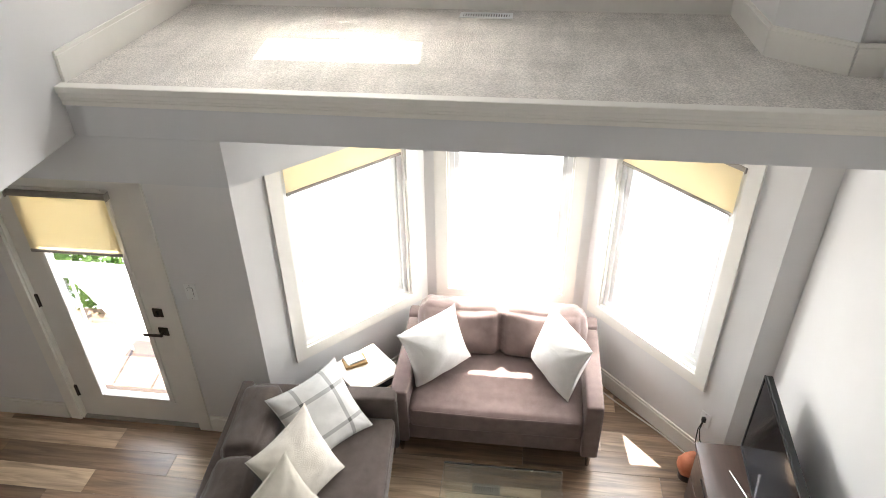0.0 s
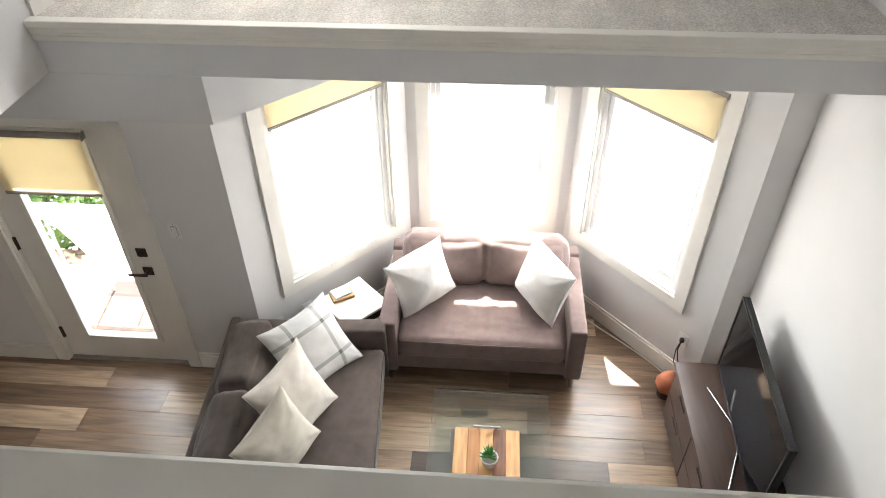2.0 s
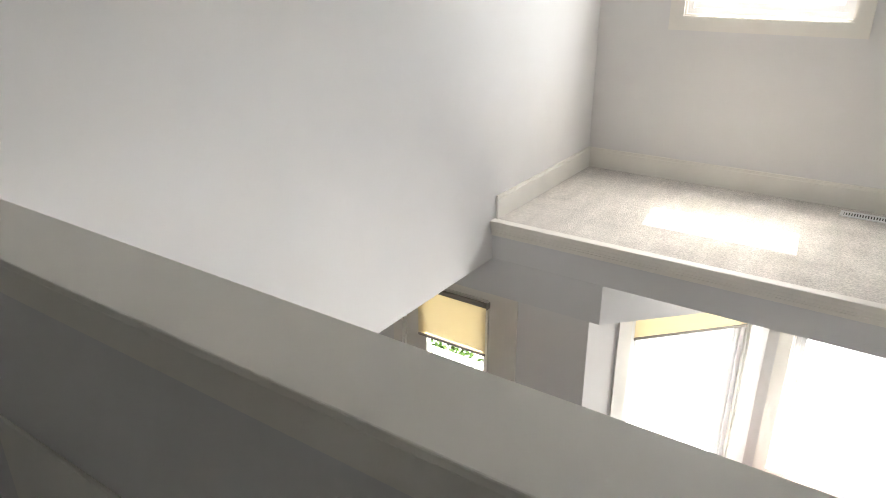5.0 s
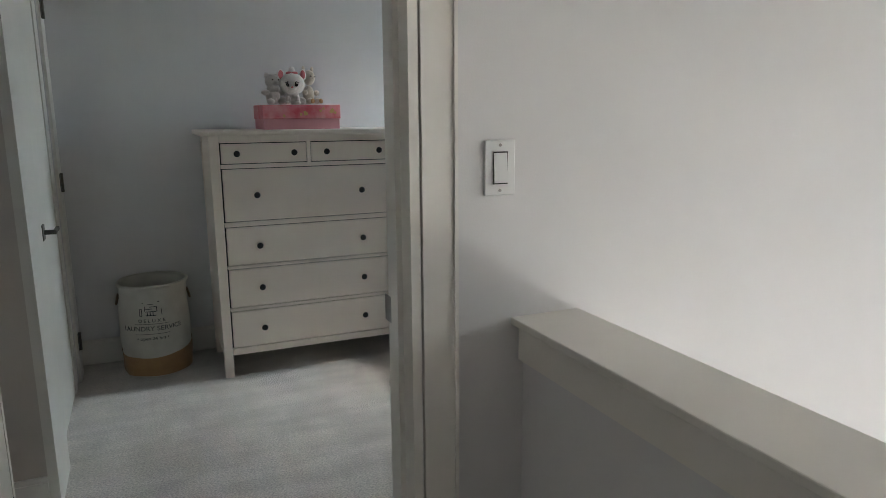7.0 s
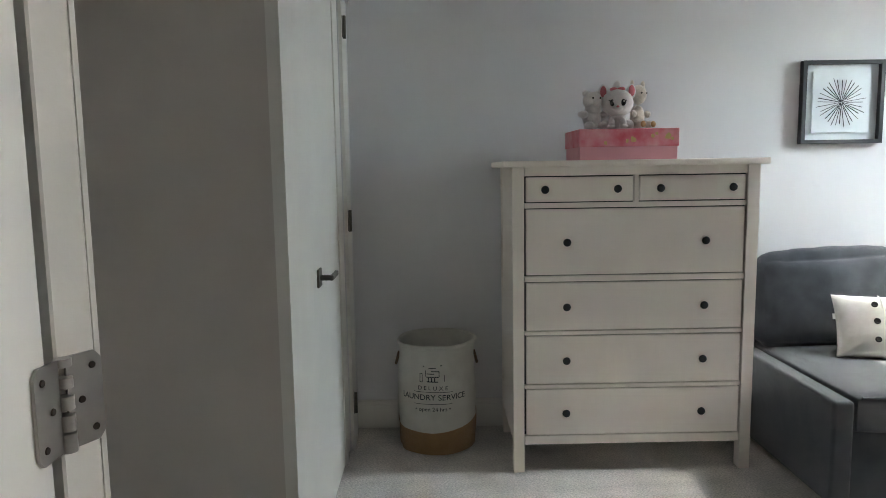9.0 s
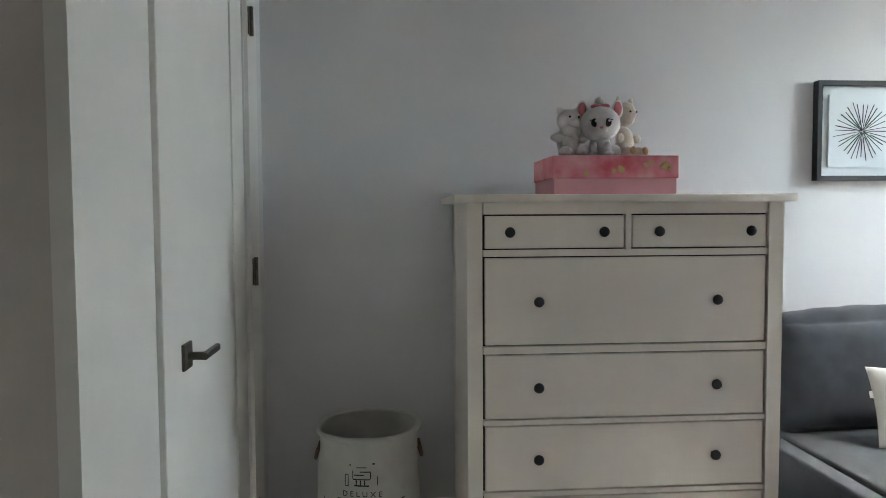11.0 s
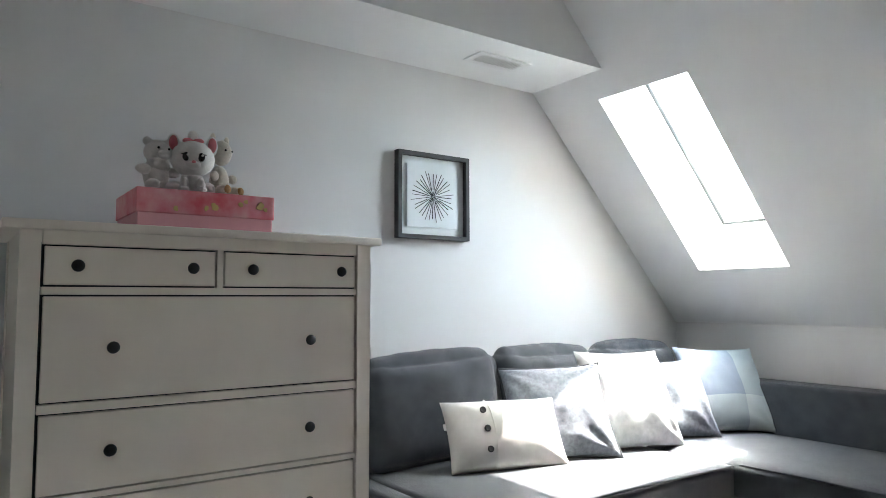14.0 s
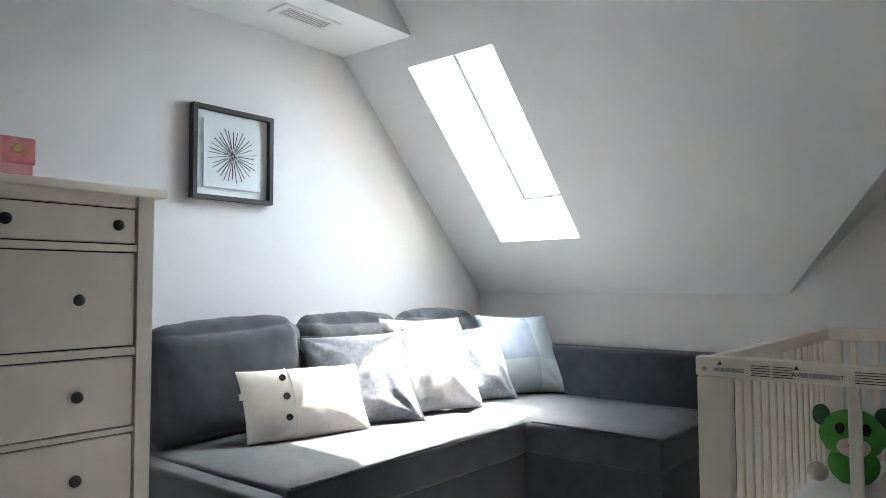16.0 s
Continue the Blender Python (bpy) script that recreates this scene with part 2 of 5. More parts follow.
structure("skylight_shaft", shaft(), TRIM, "bright white drywall shaft of the skylight", "skylight")
structure("roof_deck", roof_deck(), FOUND, "dark roof deck above the attic ceiling", "roof")
skyl = thing("skylight", "fixed glazed skylight with a thin grey frame", "skylight", kind="structure")
sq = [Vector((x, y, roof_z(y))) + SD for x, y in ((SX0, SYT), (SX1, SYT), (SX1, SYB), (SX0, SYB))]
part("skylight_frame", joined(*[tube([sq[k], sq[(k + 1) % 4]], 0.012, 6) for k in range(4)]), material("skylight_frame_paint", (0.06, 0.07, 0.07), 0.6), skyl)
up = SD.normalized() * 0.006
sp = part("pane", solid([p + up for p in sq], [p + up * 2 for p in sq], *[[sq[k] + up, sq[(k + 1) % 4] + up, sq[(k + 1) % 4] + up * 2, sq[k] + up * 2] for k in range(4)]), GLASS, skyl)
sp.visible_shadow = False
structure("bulkhead", prism([(YS - 1.0, 2.165), (YK - (2.165 - ZK) / PITCH, 2.165), (YK - (CZ - ZK) / PITCH, CZ), (YS - 1.0, CZ)], XW, -2.64, "x"), CEIL, "white boxed-in bulkhead along the bedroom wall", "bulkhead")


def trim_run(bm, x0, y0, x1, y1, z, h=0.14, t=0.016):
    """A baseboard along a line, standing out to its right-hand side."""
    d = Vector((x1 - x0, y1 - y0))
    w = math.atan2(d.y, d.x)
    b = boxes((0, d.length, -t, 0, z, z + h - 0.02), (0, d.length, -t * 0.65, 0, z + h - 0.02, z + h))
    moved(b, Matrix.Translation((x0, y0, 0)) @ Matrix.Rotation(w, 4, "Z"))
    return joined(bm, b)


bb = trim_run(bmesh.new(), XW, YC, XW, YK, 0)
bb = trim_run(bb, XW, YK, XE0, YK, 0)
bb = trim_run(bb, XE0, YK, XE0, DY1 + 0.09, 0)
bb = trim_run(bb, XC, YS - 1.0, XC, YC, 0)
bb = trim_run(bb, XE0, DY0 - 0.1, XE0, YS - 1.0, 0)
bb = trim_run(bb, XE0, YS - 1.0, XC, YS - 1.0, 0)
structure("baseboard_bedroom", bb, TRIM, "white painted baseboard round the bedroom", "baseboard")

# Landing half wall with its cap.
HY0, HY1, HZ = 0.780, 0.893, 0.951
structure("half_wall", boxes((XE1, XT, HY0, HY1, -0.178, HZ - 0.02)), WALL, "pale grey half wall round the stairwell void", "wall")
cap = joined(box(XE1, XT, 0.746, 0.922, HZ - 0.018, HZ, 0.003), boxes((XE1 + 0.012, XT, HY0 - 0.02, HY0, HZ - 0.096, HZ - 0.018), (XE1, XT, HY1, HY1 + 0.02, HZ - 0.096, HZ - 0.018)))
structure("half_wall_cap", cap, CAPP, "off-white painted wooden cap on the half wall", "trim")
structure("baseboard_landing", boxes((0.0, XT, HY0 - 0.016, HY0, 0, 0.13)), TRIM, "white painted baseboard at the foot of the half wall", "baseboard")
structure("wall_back", boxes((XE1, XT, -1.7, -1.6, -0.16, 3.3)), WALL, "plain landing wall", "wall")

# Bedroom door frame.
J = 0.02
structure("door_jamb", boxes((XE0 - 0.012, XE1 + 0.012, DY1 - J, DY1, 0, DH), (XE0 - 0.012, XE1 + 0.012, DY0, DY0 + J, 0, DH), (XE0 - 0.012, XE1 + 0.012, DY0, DY1, DH - J, DH),
          (XE0 + 0.04, XE1 - 0.04, DY1 - J - 0.012, DY1 - J, 0, DH - J), (XE0 + 0.04, XE1 - 0.04, DY0 + J, DY0 + J + 0.012, 0, DH - J)), TRIM, "off-white painted door jamb with stop", "door frame")


def casing(side):
    x = XE1 if side > 0 else XE0
    s = side
    rows = []
    for y0, y1 in ((DY1 + 0.002, DY1 + 0.083), (DY0 - 0.077, DY0 - 0.002)):
        inner = y0 if y0 > 0 else y1
        outer = y1 if y0 > 0 else y0
        o = 1 if y0 > 0 else -1
        rows += [(x, x + s * 0.013, *sorted((inner + o * 0.004, outer)), 0, DH + 0.08), (x, x + s * 0.017, *sorted((outer, outer - o * 0.008)), 0, DH + 0.08)]
    rows.append((x, x + s * 0.014, DY0 - 0.08, DY1 + 0.08, DH + 0.003, DH + 0.095))
    return boxes(*rows)


structure("door_casing", casing(1), TRIM, "off-white moulded casing on the landing side", "door frame")
structure("door_casing_inner", casing(-1), TRIM, "off-white moulded casing on the bedroom side", "door frame")

# ---- structure: void and living room ----
BAYL, BAYR = (0.309, 3.88), (3.222, 3.90)
BL, BR = (1.215, 4.84), (2.355, 4.85)
structure("floor_living_base", boxes((-3.2, XT + 0.1, -1.7, 5.0, ZL - 0.2, ZL - 0.012)), FOUND, "subfloor below the laminate planks", "floor")
structure("wall_east", boxes((XT, XT + 0.14, -1.7, 5.0, ZL - 0.2, 3.3)), WALL, "pale grey painted wall behind the television", "wall")
structure("wall_living_west", boxes((-3.24, -3.1, -1.7, 5.0, ZL - 0.2, -0.16)), WALL, "plain living room wall", "wall")
structure("wall_living_back", boxes((-3.1, XT, -1.8, -1.7, ZL - 0.2, 0)), WALL, "plain living room wall", "wall")
structure("ceiling_living", boxes((-3.1, XE0, -1.7, YD, -0.20, -0.162), (XE1 - 0.122, XT, -1.7, 0.78, -0.20, -0.18)), CEIL, "white living room ceiling", "ceiling")
# Entry wall with the door opening.
EX0, EX1, EH = -1.168, -0.268, ZL + 2.05
structure("wall_entry", boxes((-3.1, EX0, YD, YD + 0.14, ZL - 0.1, -0.15), (EX1, BAYL[0], YD, YD + 0.14, ZL - 0.1, -0.15), (EX0, EX1, YD, YD + 0.14, EH, -0.15)), WALL, "pale grey wall round the entry door", "wall")
structure("wall_pier", boxes((BAYR[0], XT, BAYR[1], YD + 0.14, ZL - 0.1, 3.3)), WALL, "narrow grey pier beside the bay", "wall")


def bay_frame(p, q):
    """Pose with x along p-q, y outward, origin at p."""
    d = Vector((q[0] - p[0], q[1] - p[1]))
    return Matrix.Translation((*p, 0)) @ Matrix.Rotation(math.atan2(d.y, d.x), 4, "Z"), d.length


def holed(length, z0, z1, a0, a1, h0, h1, t=0.14):
    return boxes((0, a0, 0, t, z0, z1), (a1, length, 0, t, z0, z1), (a0, a1, 0, t, z0, h0), (a0, a1, 0, t, h1, z1))


def window(name, m, a0, a1, h0, h1, wall_t, sash, label, cw=0.085, left=True, right=True):
    """Casing on the room side, vinyl frame in the hole, glass panes; sash: (x0, x1) of an inner opening sash."""
    w = thing(name, label, "window", m, kind="structure")
    rows = [(a0 - cw, a1 + cw, -0.018, 0, h1, h1 + cw), (a0 - cw, a1 + cw, -0.018, 0, h0 - cw, h0), (a0 - cw, a0, -0.018, 0, h0, h1), (a1, a1 + cw, -0.018, 0, h0, h1)]
    part("casing", boxes(*rows), TRIM, w)
    f = 0.045
    part("window_frame", boxes((a0, a1, 0.03, wall_t, h1 - f, h1), (a0, a1, 0.03, wall_t, h0, h0 + f), (a0, a0 + f, 0.03, wall_t, h0 + f, h1 - f), (a1 - f, a1, 0.03, wall_t, h0 + f, h1 - f)), FRAMEW, w)
    part("jamb_liner", boxes((a0 - 0.004, a0 + 0.012, 0, 0.03, h0, h1), (a1 - 0.012, a1 + 0.004, 0, 0.03, h0, h1), (a0, a1, 0, 0.03, h0 - 0.004, h0 + 0.012), (a0, a1, 0, 0.03, h1 - 0.012, h1 + 0.004)), TRIM, w)
    for s0, s1 in sash:
        g = 0.04
        part("sash", boxes((s0, s1, 0.045, 0.085, h1 - f - g, h1 - f), (s0, s1, 0.045, 0.085, h0 + f, h0 + f + g), (s0, s0 + g, 0.045, 0.085, h0 + f + g, h1 - f - g), (s1 - g, s1, 0.045, 0.085, h0 + f + g, h1 - f - g)), FRAMEW, w)
        gl = part("pane", boxes((s0 + g, s1 - g, 0.06, 0.066, h0 + f + g, h1 - f - g)), GLASS, w)
        gl.visible_shadow = False
    return w


def bay_wall(name, p, q, a0, a1, h0, h1, z1):
    m, ln = bay_frame(p, q)
    ob = structure(name, holed(ln, ZL - 0.1, z1, a0, a1, h0, h1), WALL, "pale grey bay wall round its window", "wall")
    ob.matrix_basis = m
    return m, ln


WZ0, WZ1 = ZL + 0.655, ZL + 2.10
mL, lenL = bay_wall("wall_bay_left", BAYL, BL, 0.289, 1.17, WZ0, WZ1, -0.10)
mC, lenC = bay_wall("wall_bay_centre", BL, BR, 0.155, 0.985, WZ0, WZ1, -0.10)
mR, lenR = bay_wall("wall_bay_right", BR, BAYR, 0.15, 0.99, WZ0, WZ1, -0.10)


def bay_ring(d):
    """The bay's outline moved outwards by d."""
    return [(BAYL[0] - 0.727 * d, BAYL[1] + 0.686 * d), (BL[0] - 0.432 * d, BL[1] + d), (BR[0] + 0.432 * d, BR[1] + d), (BAYR[0] + 0.727 * d, BAYR[1] + 0.686 * d)]


structure("eave_bay", prism(bay_ring(0.145) + [(3.55, 4.0), (3.55, 5.33), (0.31, 5.33), (0.31, 4.15)], -0.16, -0.10), TRIM, "white overhanging eave along the bay roof", "eave")
window("window_1", mL, 0.289, 1.17, WZ0, WZ1, 0.14, [(0.325, 1.13)], "white-framed bay window beside the side table", cw=0.085)
window("window_2", mC, 0.155, 0.985, WZ0, WZ1, 0.14, [(0.19, 0.95)], "white-framed centre bay window behind the loveseat", cw=0.085)
window("window_3", mR, 0.15, 0.99, WZ0, WZ1, 0.14, [(0.19, 0.95)], "white-framed bay window near the television", cw=0.085)
# Beam, ledge and dropped bulkhead.
structure("beam", boxes((XE1, XT, YB, YD, -0.155, ZE - 0.03), (XE1, XT, YD, YF, -0.11, ZE - 0.03)), WALLB, "pale grey beam under the carpeted ledge", "beam")
structure("bulkhead_entry", prism([(-3.1, YB), (0.53, YB), (1.09, 4.04), (0.98, 4.5), (0.309, 3.95), (-3.1, 3.95)], -0.39, -0.156), WALLB, "pale boxed bulkhead above the entry door", "bulkhead")
structure("floor_ledge", boxes((XE1, XT, YB + 0.01, YF, ZE - 0.03, ZE)), CARPET, "light beige carpet on the ledge above the bay", "carpet")
crown = boxes((XE1, XT, YB - 0.034, YB + 0.02, ZE - 0.022, ZE + 0.008), (XE1, XT, YB - 0.026, YB, ZE - 0.045, ZE - 0.022), (XE1, XT, YB - 0.020, YB, ZE - 0.06, ZE - 0.045), (XE1, XT, YB - 0.016, YB, ZE - 0.085, ZE - 0.06))
structure("ledge_moulding", bevelled(crown, 0.003, 1), TRIM, "white stepped moulding along the ledge edge", "trim")
UX0, UX1, UZ0, UZ1 = 0.40, 1.33, 1.125, 2.35
structure("wall_front", boxes((XE0, UX0, YF, YF + 0.14, -0.15, 3.3), (UX1, 3.1, YF, YF + 0.14, -0.15, 3.3), (UX0, UX1, YF, YF + 0.14, -0.15, UZ0), (UX0, UX1, YF, YF + 0.14, UZ1, 3.3)), WALL, "pale grey upper front wall above the ledge", "wall")
window("window_4", Matrix.Translation((0, YF, 0)), UX0, UX1, UZ0, UZ1, 0.14, [(UX0 + 0.03, UX1 - 0.03)], "white-framed upper window above the ledge")
structure("wall_ledge_right", prism([(2.955, YF), (2.955, 4.11), (3.242, 3.876), (3.365, 4.0), (3.365, YF)], ZE, 3.3), WALL, "pale grey angled wall at the end of the ledge", "wall")
bl = trim_run(bmesh.new(), XE1, YB + 0.03, XE1, YF, ZE)
bl = trim_run(bl, XE1, YF, 2.955, YF, ZE)
bl = trim_run(bl, 2.955, YF, 2.955, 4.11, ZE)
bl = trim_run(bl, 2.955, 4.11, 3.24, 3.88, ZE)
bl = trim_run(bl, 3.24, 3.88, XT, 3.88, ZE)
structure("baseboard_ledge", bl, TRIM, "white painted baseboard round the ledge", "baseboard")
structure("roof_eave", boxes((-0.3, 3.5, YF + 0.14, 5.30, 2.54, 2.64)), TRIM, "white soffit of the roof overhang", "roof")
structure("porch_roof", boxes((-3.2, 0.30, YD + 0.16, 5.45, -0.15, -0.05)), TRIM, "white porch ceiling outside the entry door", "roof")
structure("ceiling_void", boxes((XE1 - 0.122, XT + 0.14, -1.7, YF + 0.14, 3.1, 3.2)), CEIL, "white ceiling high above the void", "ceiling")
bl = trim_run(bmesh.new(), -3.1, YD, EX0 - 0.09, YD, ZL)
bl = trim_run(bl, EX1 + 0.085, YD, BAYL[0], YD, ZL)
bl = trim_run(bl, *BAYL, *BL, ZL)
bl = trim_run(bl, *BL, *BR, ZL)
bl = trim_run(bl, *BR, *BAYR, ZL)
bl = trim_run(bl, *BAYR, XT, BAYR[1], ZL)
bl = trim_run(bl, XT, BAYR[1], XT, -1.7, ZL)
structure("baseboard_living", bl, TRIM, "white painted baseboard round the living room", "baseboard")
structure("ground", boxes((-300, 300, 5.0, 600, ZL - 0.5, ZL - 0.35)), material("pale_paving", (0.62, 0.62, 0.58), 0.9, vary=0.1, scale=0.7, bump=0.3, bump_scale=30), "pale sunlit paving outside the windows", "ground")

# ---- cloth shapes ----
def cushion(sx, sy, sz, r=0.05, puff=0.02, seed=0, wrinkle=0.004, n=12):
    """A soft rounded block, centred, standing on z = 0."""
    bm = bmesh.new()
    bmesh.ops.create_cube(bm, size=2)
    bmesh.ops.subdivide_edges(bm, edges=list(bm.edges), cuts=n, use_grid_fill=True)
    h = Vector((sx / 2, sy / 2, sz / 2))
    r = min(r, min(h) * 0.98)
    for v in bm.verts:
        u = v.co.copy()
        p = Vector((u.x * h.x, u.y * h.y, u.z * h.z))
        q = Vector([max(-(h[k] - r), min(h[k] - r, p[k])) for k in range(3)])
        d = p - q
        nrm = d.normalized() if d.length > 1e-9 else Vector((0, 0, 1))
        c = q + nrm * r if d.length > 1e-9 else p
        k = [1 - min(1, abs(u[a])) ** 2 for a in range(3)]
        for a in range(3):
            if abs(u[a]) > 0.999:
                b1, b2 = [k[j] for j in range(3) if j != a]
                c[a] += math.copysign(puff, u[a]) * (b1 * b2) ** 0.85
        w = noise.noise(Vector((c.x * 6 + seed * 7.1, c.y * 14 + seed, c.z * 9))) + 0.5 * noise.noise(Vector((c.x * 17 + seed, c.y * 31, c.z * 22)))
        v.co = c + nrm * w * wrinkle + Vector((0, 0, h.z))
    return bm


def pillow(w, h, t, seed=0, pinch=0.07, n=34, crease=0.006):
    """A stuffed square pillow in the x-z plane, thick along y, resting on z = 0."""
    bm = bmesh.new()
    grid = {}
    for s in (1, -1):
        for i in range(n + 1):
            for j in range(n + 1):
                u, v = 2 * i / n - 1, 2 * j / n - 1
                edge = i in (0, n) or j in (0, n)
                if edge and s < 0:
                    grid[s, i, j] = grid[1, i, j]
                    continue
                x = u * (1 - pinch * (1 - v * v) * abs(u))
                z = v * (1 - pinch * (1 - u * u) * abs(v))
                k = ((1 - u * u) * (1 - v * v)) ** 0.48 if not edge else 0
                cr = noise.noise(Vector((u * 1.7 + seed * 3.7, v * 1.7, s + seed))) * crease * 1.6 + noise.noise(Vector((u * 7 + seed, v * 6, s * 2.0))) * crease * 0.35
                for cu_, cv_ in ((-1, -1), (-1, 1), (1, -1), (1, 1)):
                    dist = math.hypot(u - cu_, v - cv_)
                    cr += math.sin(math.atan2(v - cv_, u - cu_) * 11 + seed * 1.9 + cu_ + 2 * cv_) * math.exp(-dist * 1.9) * crease * 1.1
                grid[s, i, j] = bm.verts.new((x * w / 2, s * (k * t / 2 + cr * (0 if edge else min(1, k * 2))), z * h / 2 + h / 2))
    for s in (1, -1):
        for i in range(n):
            for j in range(n):
                f = [grid[s, i, j], grid[s, i + 1, j], grid[s, i + 1, j + 1], grid[s, i, j + 1]]
                bm.faces.new(f[::-1] if s > 0 else f)
    return bm


def rim(w, h, r, pinch=0.07, n=20):
    """The piping that follows a pillow's edge."""
    pts = []
    for side in range(4):
        for i in range(n):
            u = 2 * i / n - 1
            a = 1 - pinch * (1 - u * u)
            x, z = [(u, -a), (a, u), (-u, a), (-a, -u)][side]
            pts.append((x * w / 2, 0, z * h / 2 + h / 2))
    return tube(pts + [pts[0]], r, 6)


def blob(r, at, scale=(1, 1, 1), seg=14):
    bm = bmesh.new()
    bmesh.ops.create_uvsphere(bm, u_segments=seg, v_segments=max(6, seg - 4), radius=r)
    return moved(bm, Matrix.LocRotScale(at, None, scale))


def text_bm(body, size, depth=0.0006, align="CENTER"):
    cu = bpy.data.curves.new("text", "FONT")
    cu.body, cu.size, cu.extrude, cu.align_x = body, size, depth, align
    ob = bpy.data.objects.new("text", cu)
    scene.collection.objects.link(ob)
    dg = bpy.context.evaluated_depsgraph_get()
    me = bpy.data.meshes.new_from_object(ob.evaluated_get(dg))
    bm = bmesh.new()
    bm.from_mesh(me)
    bpy.data.objects.remove(ob)
    bpy.data.meshes.remove(me)
    bpy.data.curves.remove(cu)
    return bm


def striped(name, base, stripe, lines_x=(), lines_z=(), bump=0.5, weave=700, axes=(0, 2)):
    """Cloth with woven stripes: (centre, half width) along the pillow's two axes."""
    m = cloth_material(name, base, [c * 0.86 for c in base], weave, bump)
    n, l = m.node_tree.nodes, m.node_tree.links
    b = n["Principled BSDF"]
    base_link = b.inputs["Base Color"].links[0].from_socket
    tc = n.new("ShaderNodeTexCoord")
    sep = n.new("ShaderNodeSeparateXYZ")
    l.new(tc.outputs["Object"], sep.inputs[0])
    total = None
    for axis, rows in ((axes[0], lines_x), (axes[1], lines_z)):
        for c, w in rows:
            cmp_ = n.new("ShaderNodeMath")
            cmp_.operation = "COMPARE"
            cmp_.inputs[1].default_value, cmp_.inputs[2].default_value = c, w
            l.new(sep.outputs[axis], cmp_.inputs[0])
            if total is None:
                total = cmp_.outputs[0]
            else:
                add = n.new("ShaderNodeMath")
                add.operation = "ADD"
                l.new(total, add.inputs[0]), l.new(cmp_.outputs[0], add.inputs[1])
                total = add.outputs[0]
    half = n.new("ShaderNodeMath")
    half.operation, half.use_clamp = "MULTIPLY", True
    half.inputs[1].default_value = 0.5
    l.new(total, half.inputs[0])
    mix = n.new("ShaderNodeMix")
    mix.data_type = "RGBA"
    l.new(half.outputs[0], mix.inputs[0]), l.new(base_link, mix.inputs[6])
    mix.inputs[7].default_value = (*stripe, 1)
    l.new(mix.outputs[2], b.inputs["Base Color"])
    return m


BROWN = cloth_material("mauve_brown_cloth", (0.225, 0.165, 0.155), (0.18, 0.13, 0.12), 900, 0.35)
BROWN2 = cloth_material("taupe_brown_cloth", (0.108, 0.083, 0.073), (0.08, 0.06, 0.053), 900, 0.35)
GREY = cloth_material("slate_grey_cloth", (0.054, 0.059, 0.068), (0.038, 0.042, 0.050), 800, 0.45)
IVORY = cloth_material("ivory_cotton", (0.82, 0.80, 0.78), (0.76, 0.74, 0.72), 700, 0.4)
KNIT = cloth_material("cream_knit", (0.72, 0.67, 0.60), (0.60, 0.55, 0.49), 160, 1.0)
LINEN = cloth_material("natural_linen", (0.64, 0.62, 0.59), (0.54, 0.52, 0.49), 520, 0.7)
GREIGE = cloth_material("warm_grey_cotton", (0.62, 0.58, 0.50), (0.54, 0.50, 0.43), 700, 0.4)
BLUEGREY = cloth_material("blue_grey_tweed", (0.22, 0.24, 0.28), (0.13, 0.145, 0.175), 420, 0.8, 60)
HERRING = cloth_material("pale_grey_herringbone", (0.52, 0.53, 0.53), (0.40, 0.41, 0.42), 260, 1.0, 40)
WHITE = material("white_lacquer", (0.86, 0.77, 0.69), 0.42, vary=0.015, scale=4, bump=0.03, bump_scale=90)
# Black standing in for shade in narrow gaps and behind vent slats.
BLACK = material("gap_shade_black", (0.02, 0.018, 0.016), 0.7)
KNOB = material("black_knob", (0.010, 0.009, 0.009), 0.45, vary=0.1, spec=0.3)
PLASTIC = material("white_plastic", (0.78, 0.78, 0.77), 0.35, vary=0.01)

# ---- bedroom: dresser ----
dr = thing("dresser", "white lacquered six-drawer dresser with round black knobs", "dresser", pose(-2.55, 0.849, 0))
# local: x outward from the front (0), y across
def dy(y):
    return y - 0.849


part("top", box(-0.53, 0.02, dy(0.307), dy(1.389), 1.285, 1.31, 0.005), WHITE, dr, smooth=40)
part("body", boxes((-0.50, -0.026, dy(0.352), dy(0.372), 0.13, 1.285), (-0.50, -0.026, dy(1.331), dy(1.351), 0.13, 1.285), (-0.50, -0.48, dy(0.372), dy(1.331), 0.13, 1.285), (-0.48, -0.026, dy(0.372), dy(1.331), 0.13, 0.15), (-0.47, -0.03, dy(0.372), dy(1.331), 1.255, 1.284)), WHITE, dr)
# Black block behind the drawers paints the shade seen in their gaps.
part("gap_shade_block", boxes((-0.06, -0.024, dy(0.375), dy(1.328), 0.152, 1.254)), BLACK, dr)
for y0, y1, z0, z1 in ((0.40, 1.303, 1.249, 1.285), (0.40, 1.303, 1.119, 1.139), (0.40, 1.303, 0.816, 0.839), (0.40, 1.303, 0.592, 0.607), (0.40, 1.303, 0.364, 0.379), (0.40, 1.303, 0.122, 0.158), (0.845, 0.863, 1.139, 1.249)):
    part("rail", boxes((-0.024, -0.002, dy(y0), dy(y1), z0, z1)), WHITE, dr)
for y0, y1 in ((0.348, 0.3965), (1.3065, 1.355)):
    for x0, x1 in ((-0.05, 0.0), (-0.50, -0.45)):
        part("leg", prism([(dy(y0), 1.284), (dy(y1), 1.284), (dy(y1) if y0 < 0.8 else dy(y1) - 0.004, 0), (dy(y0) + 0.004 if y0 < 0.8 else dy(y0), 0)], x0, x1, "x"), WHITE, dr)
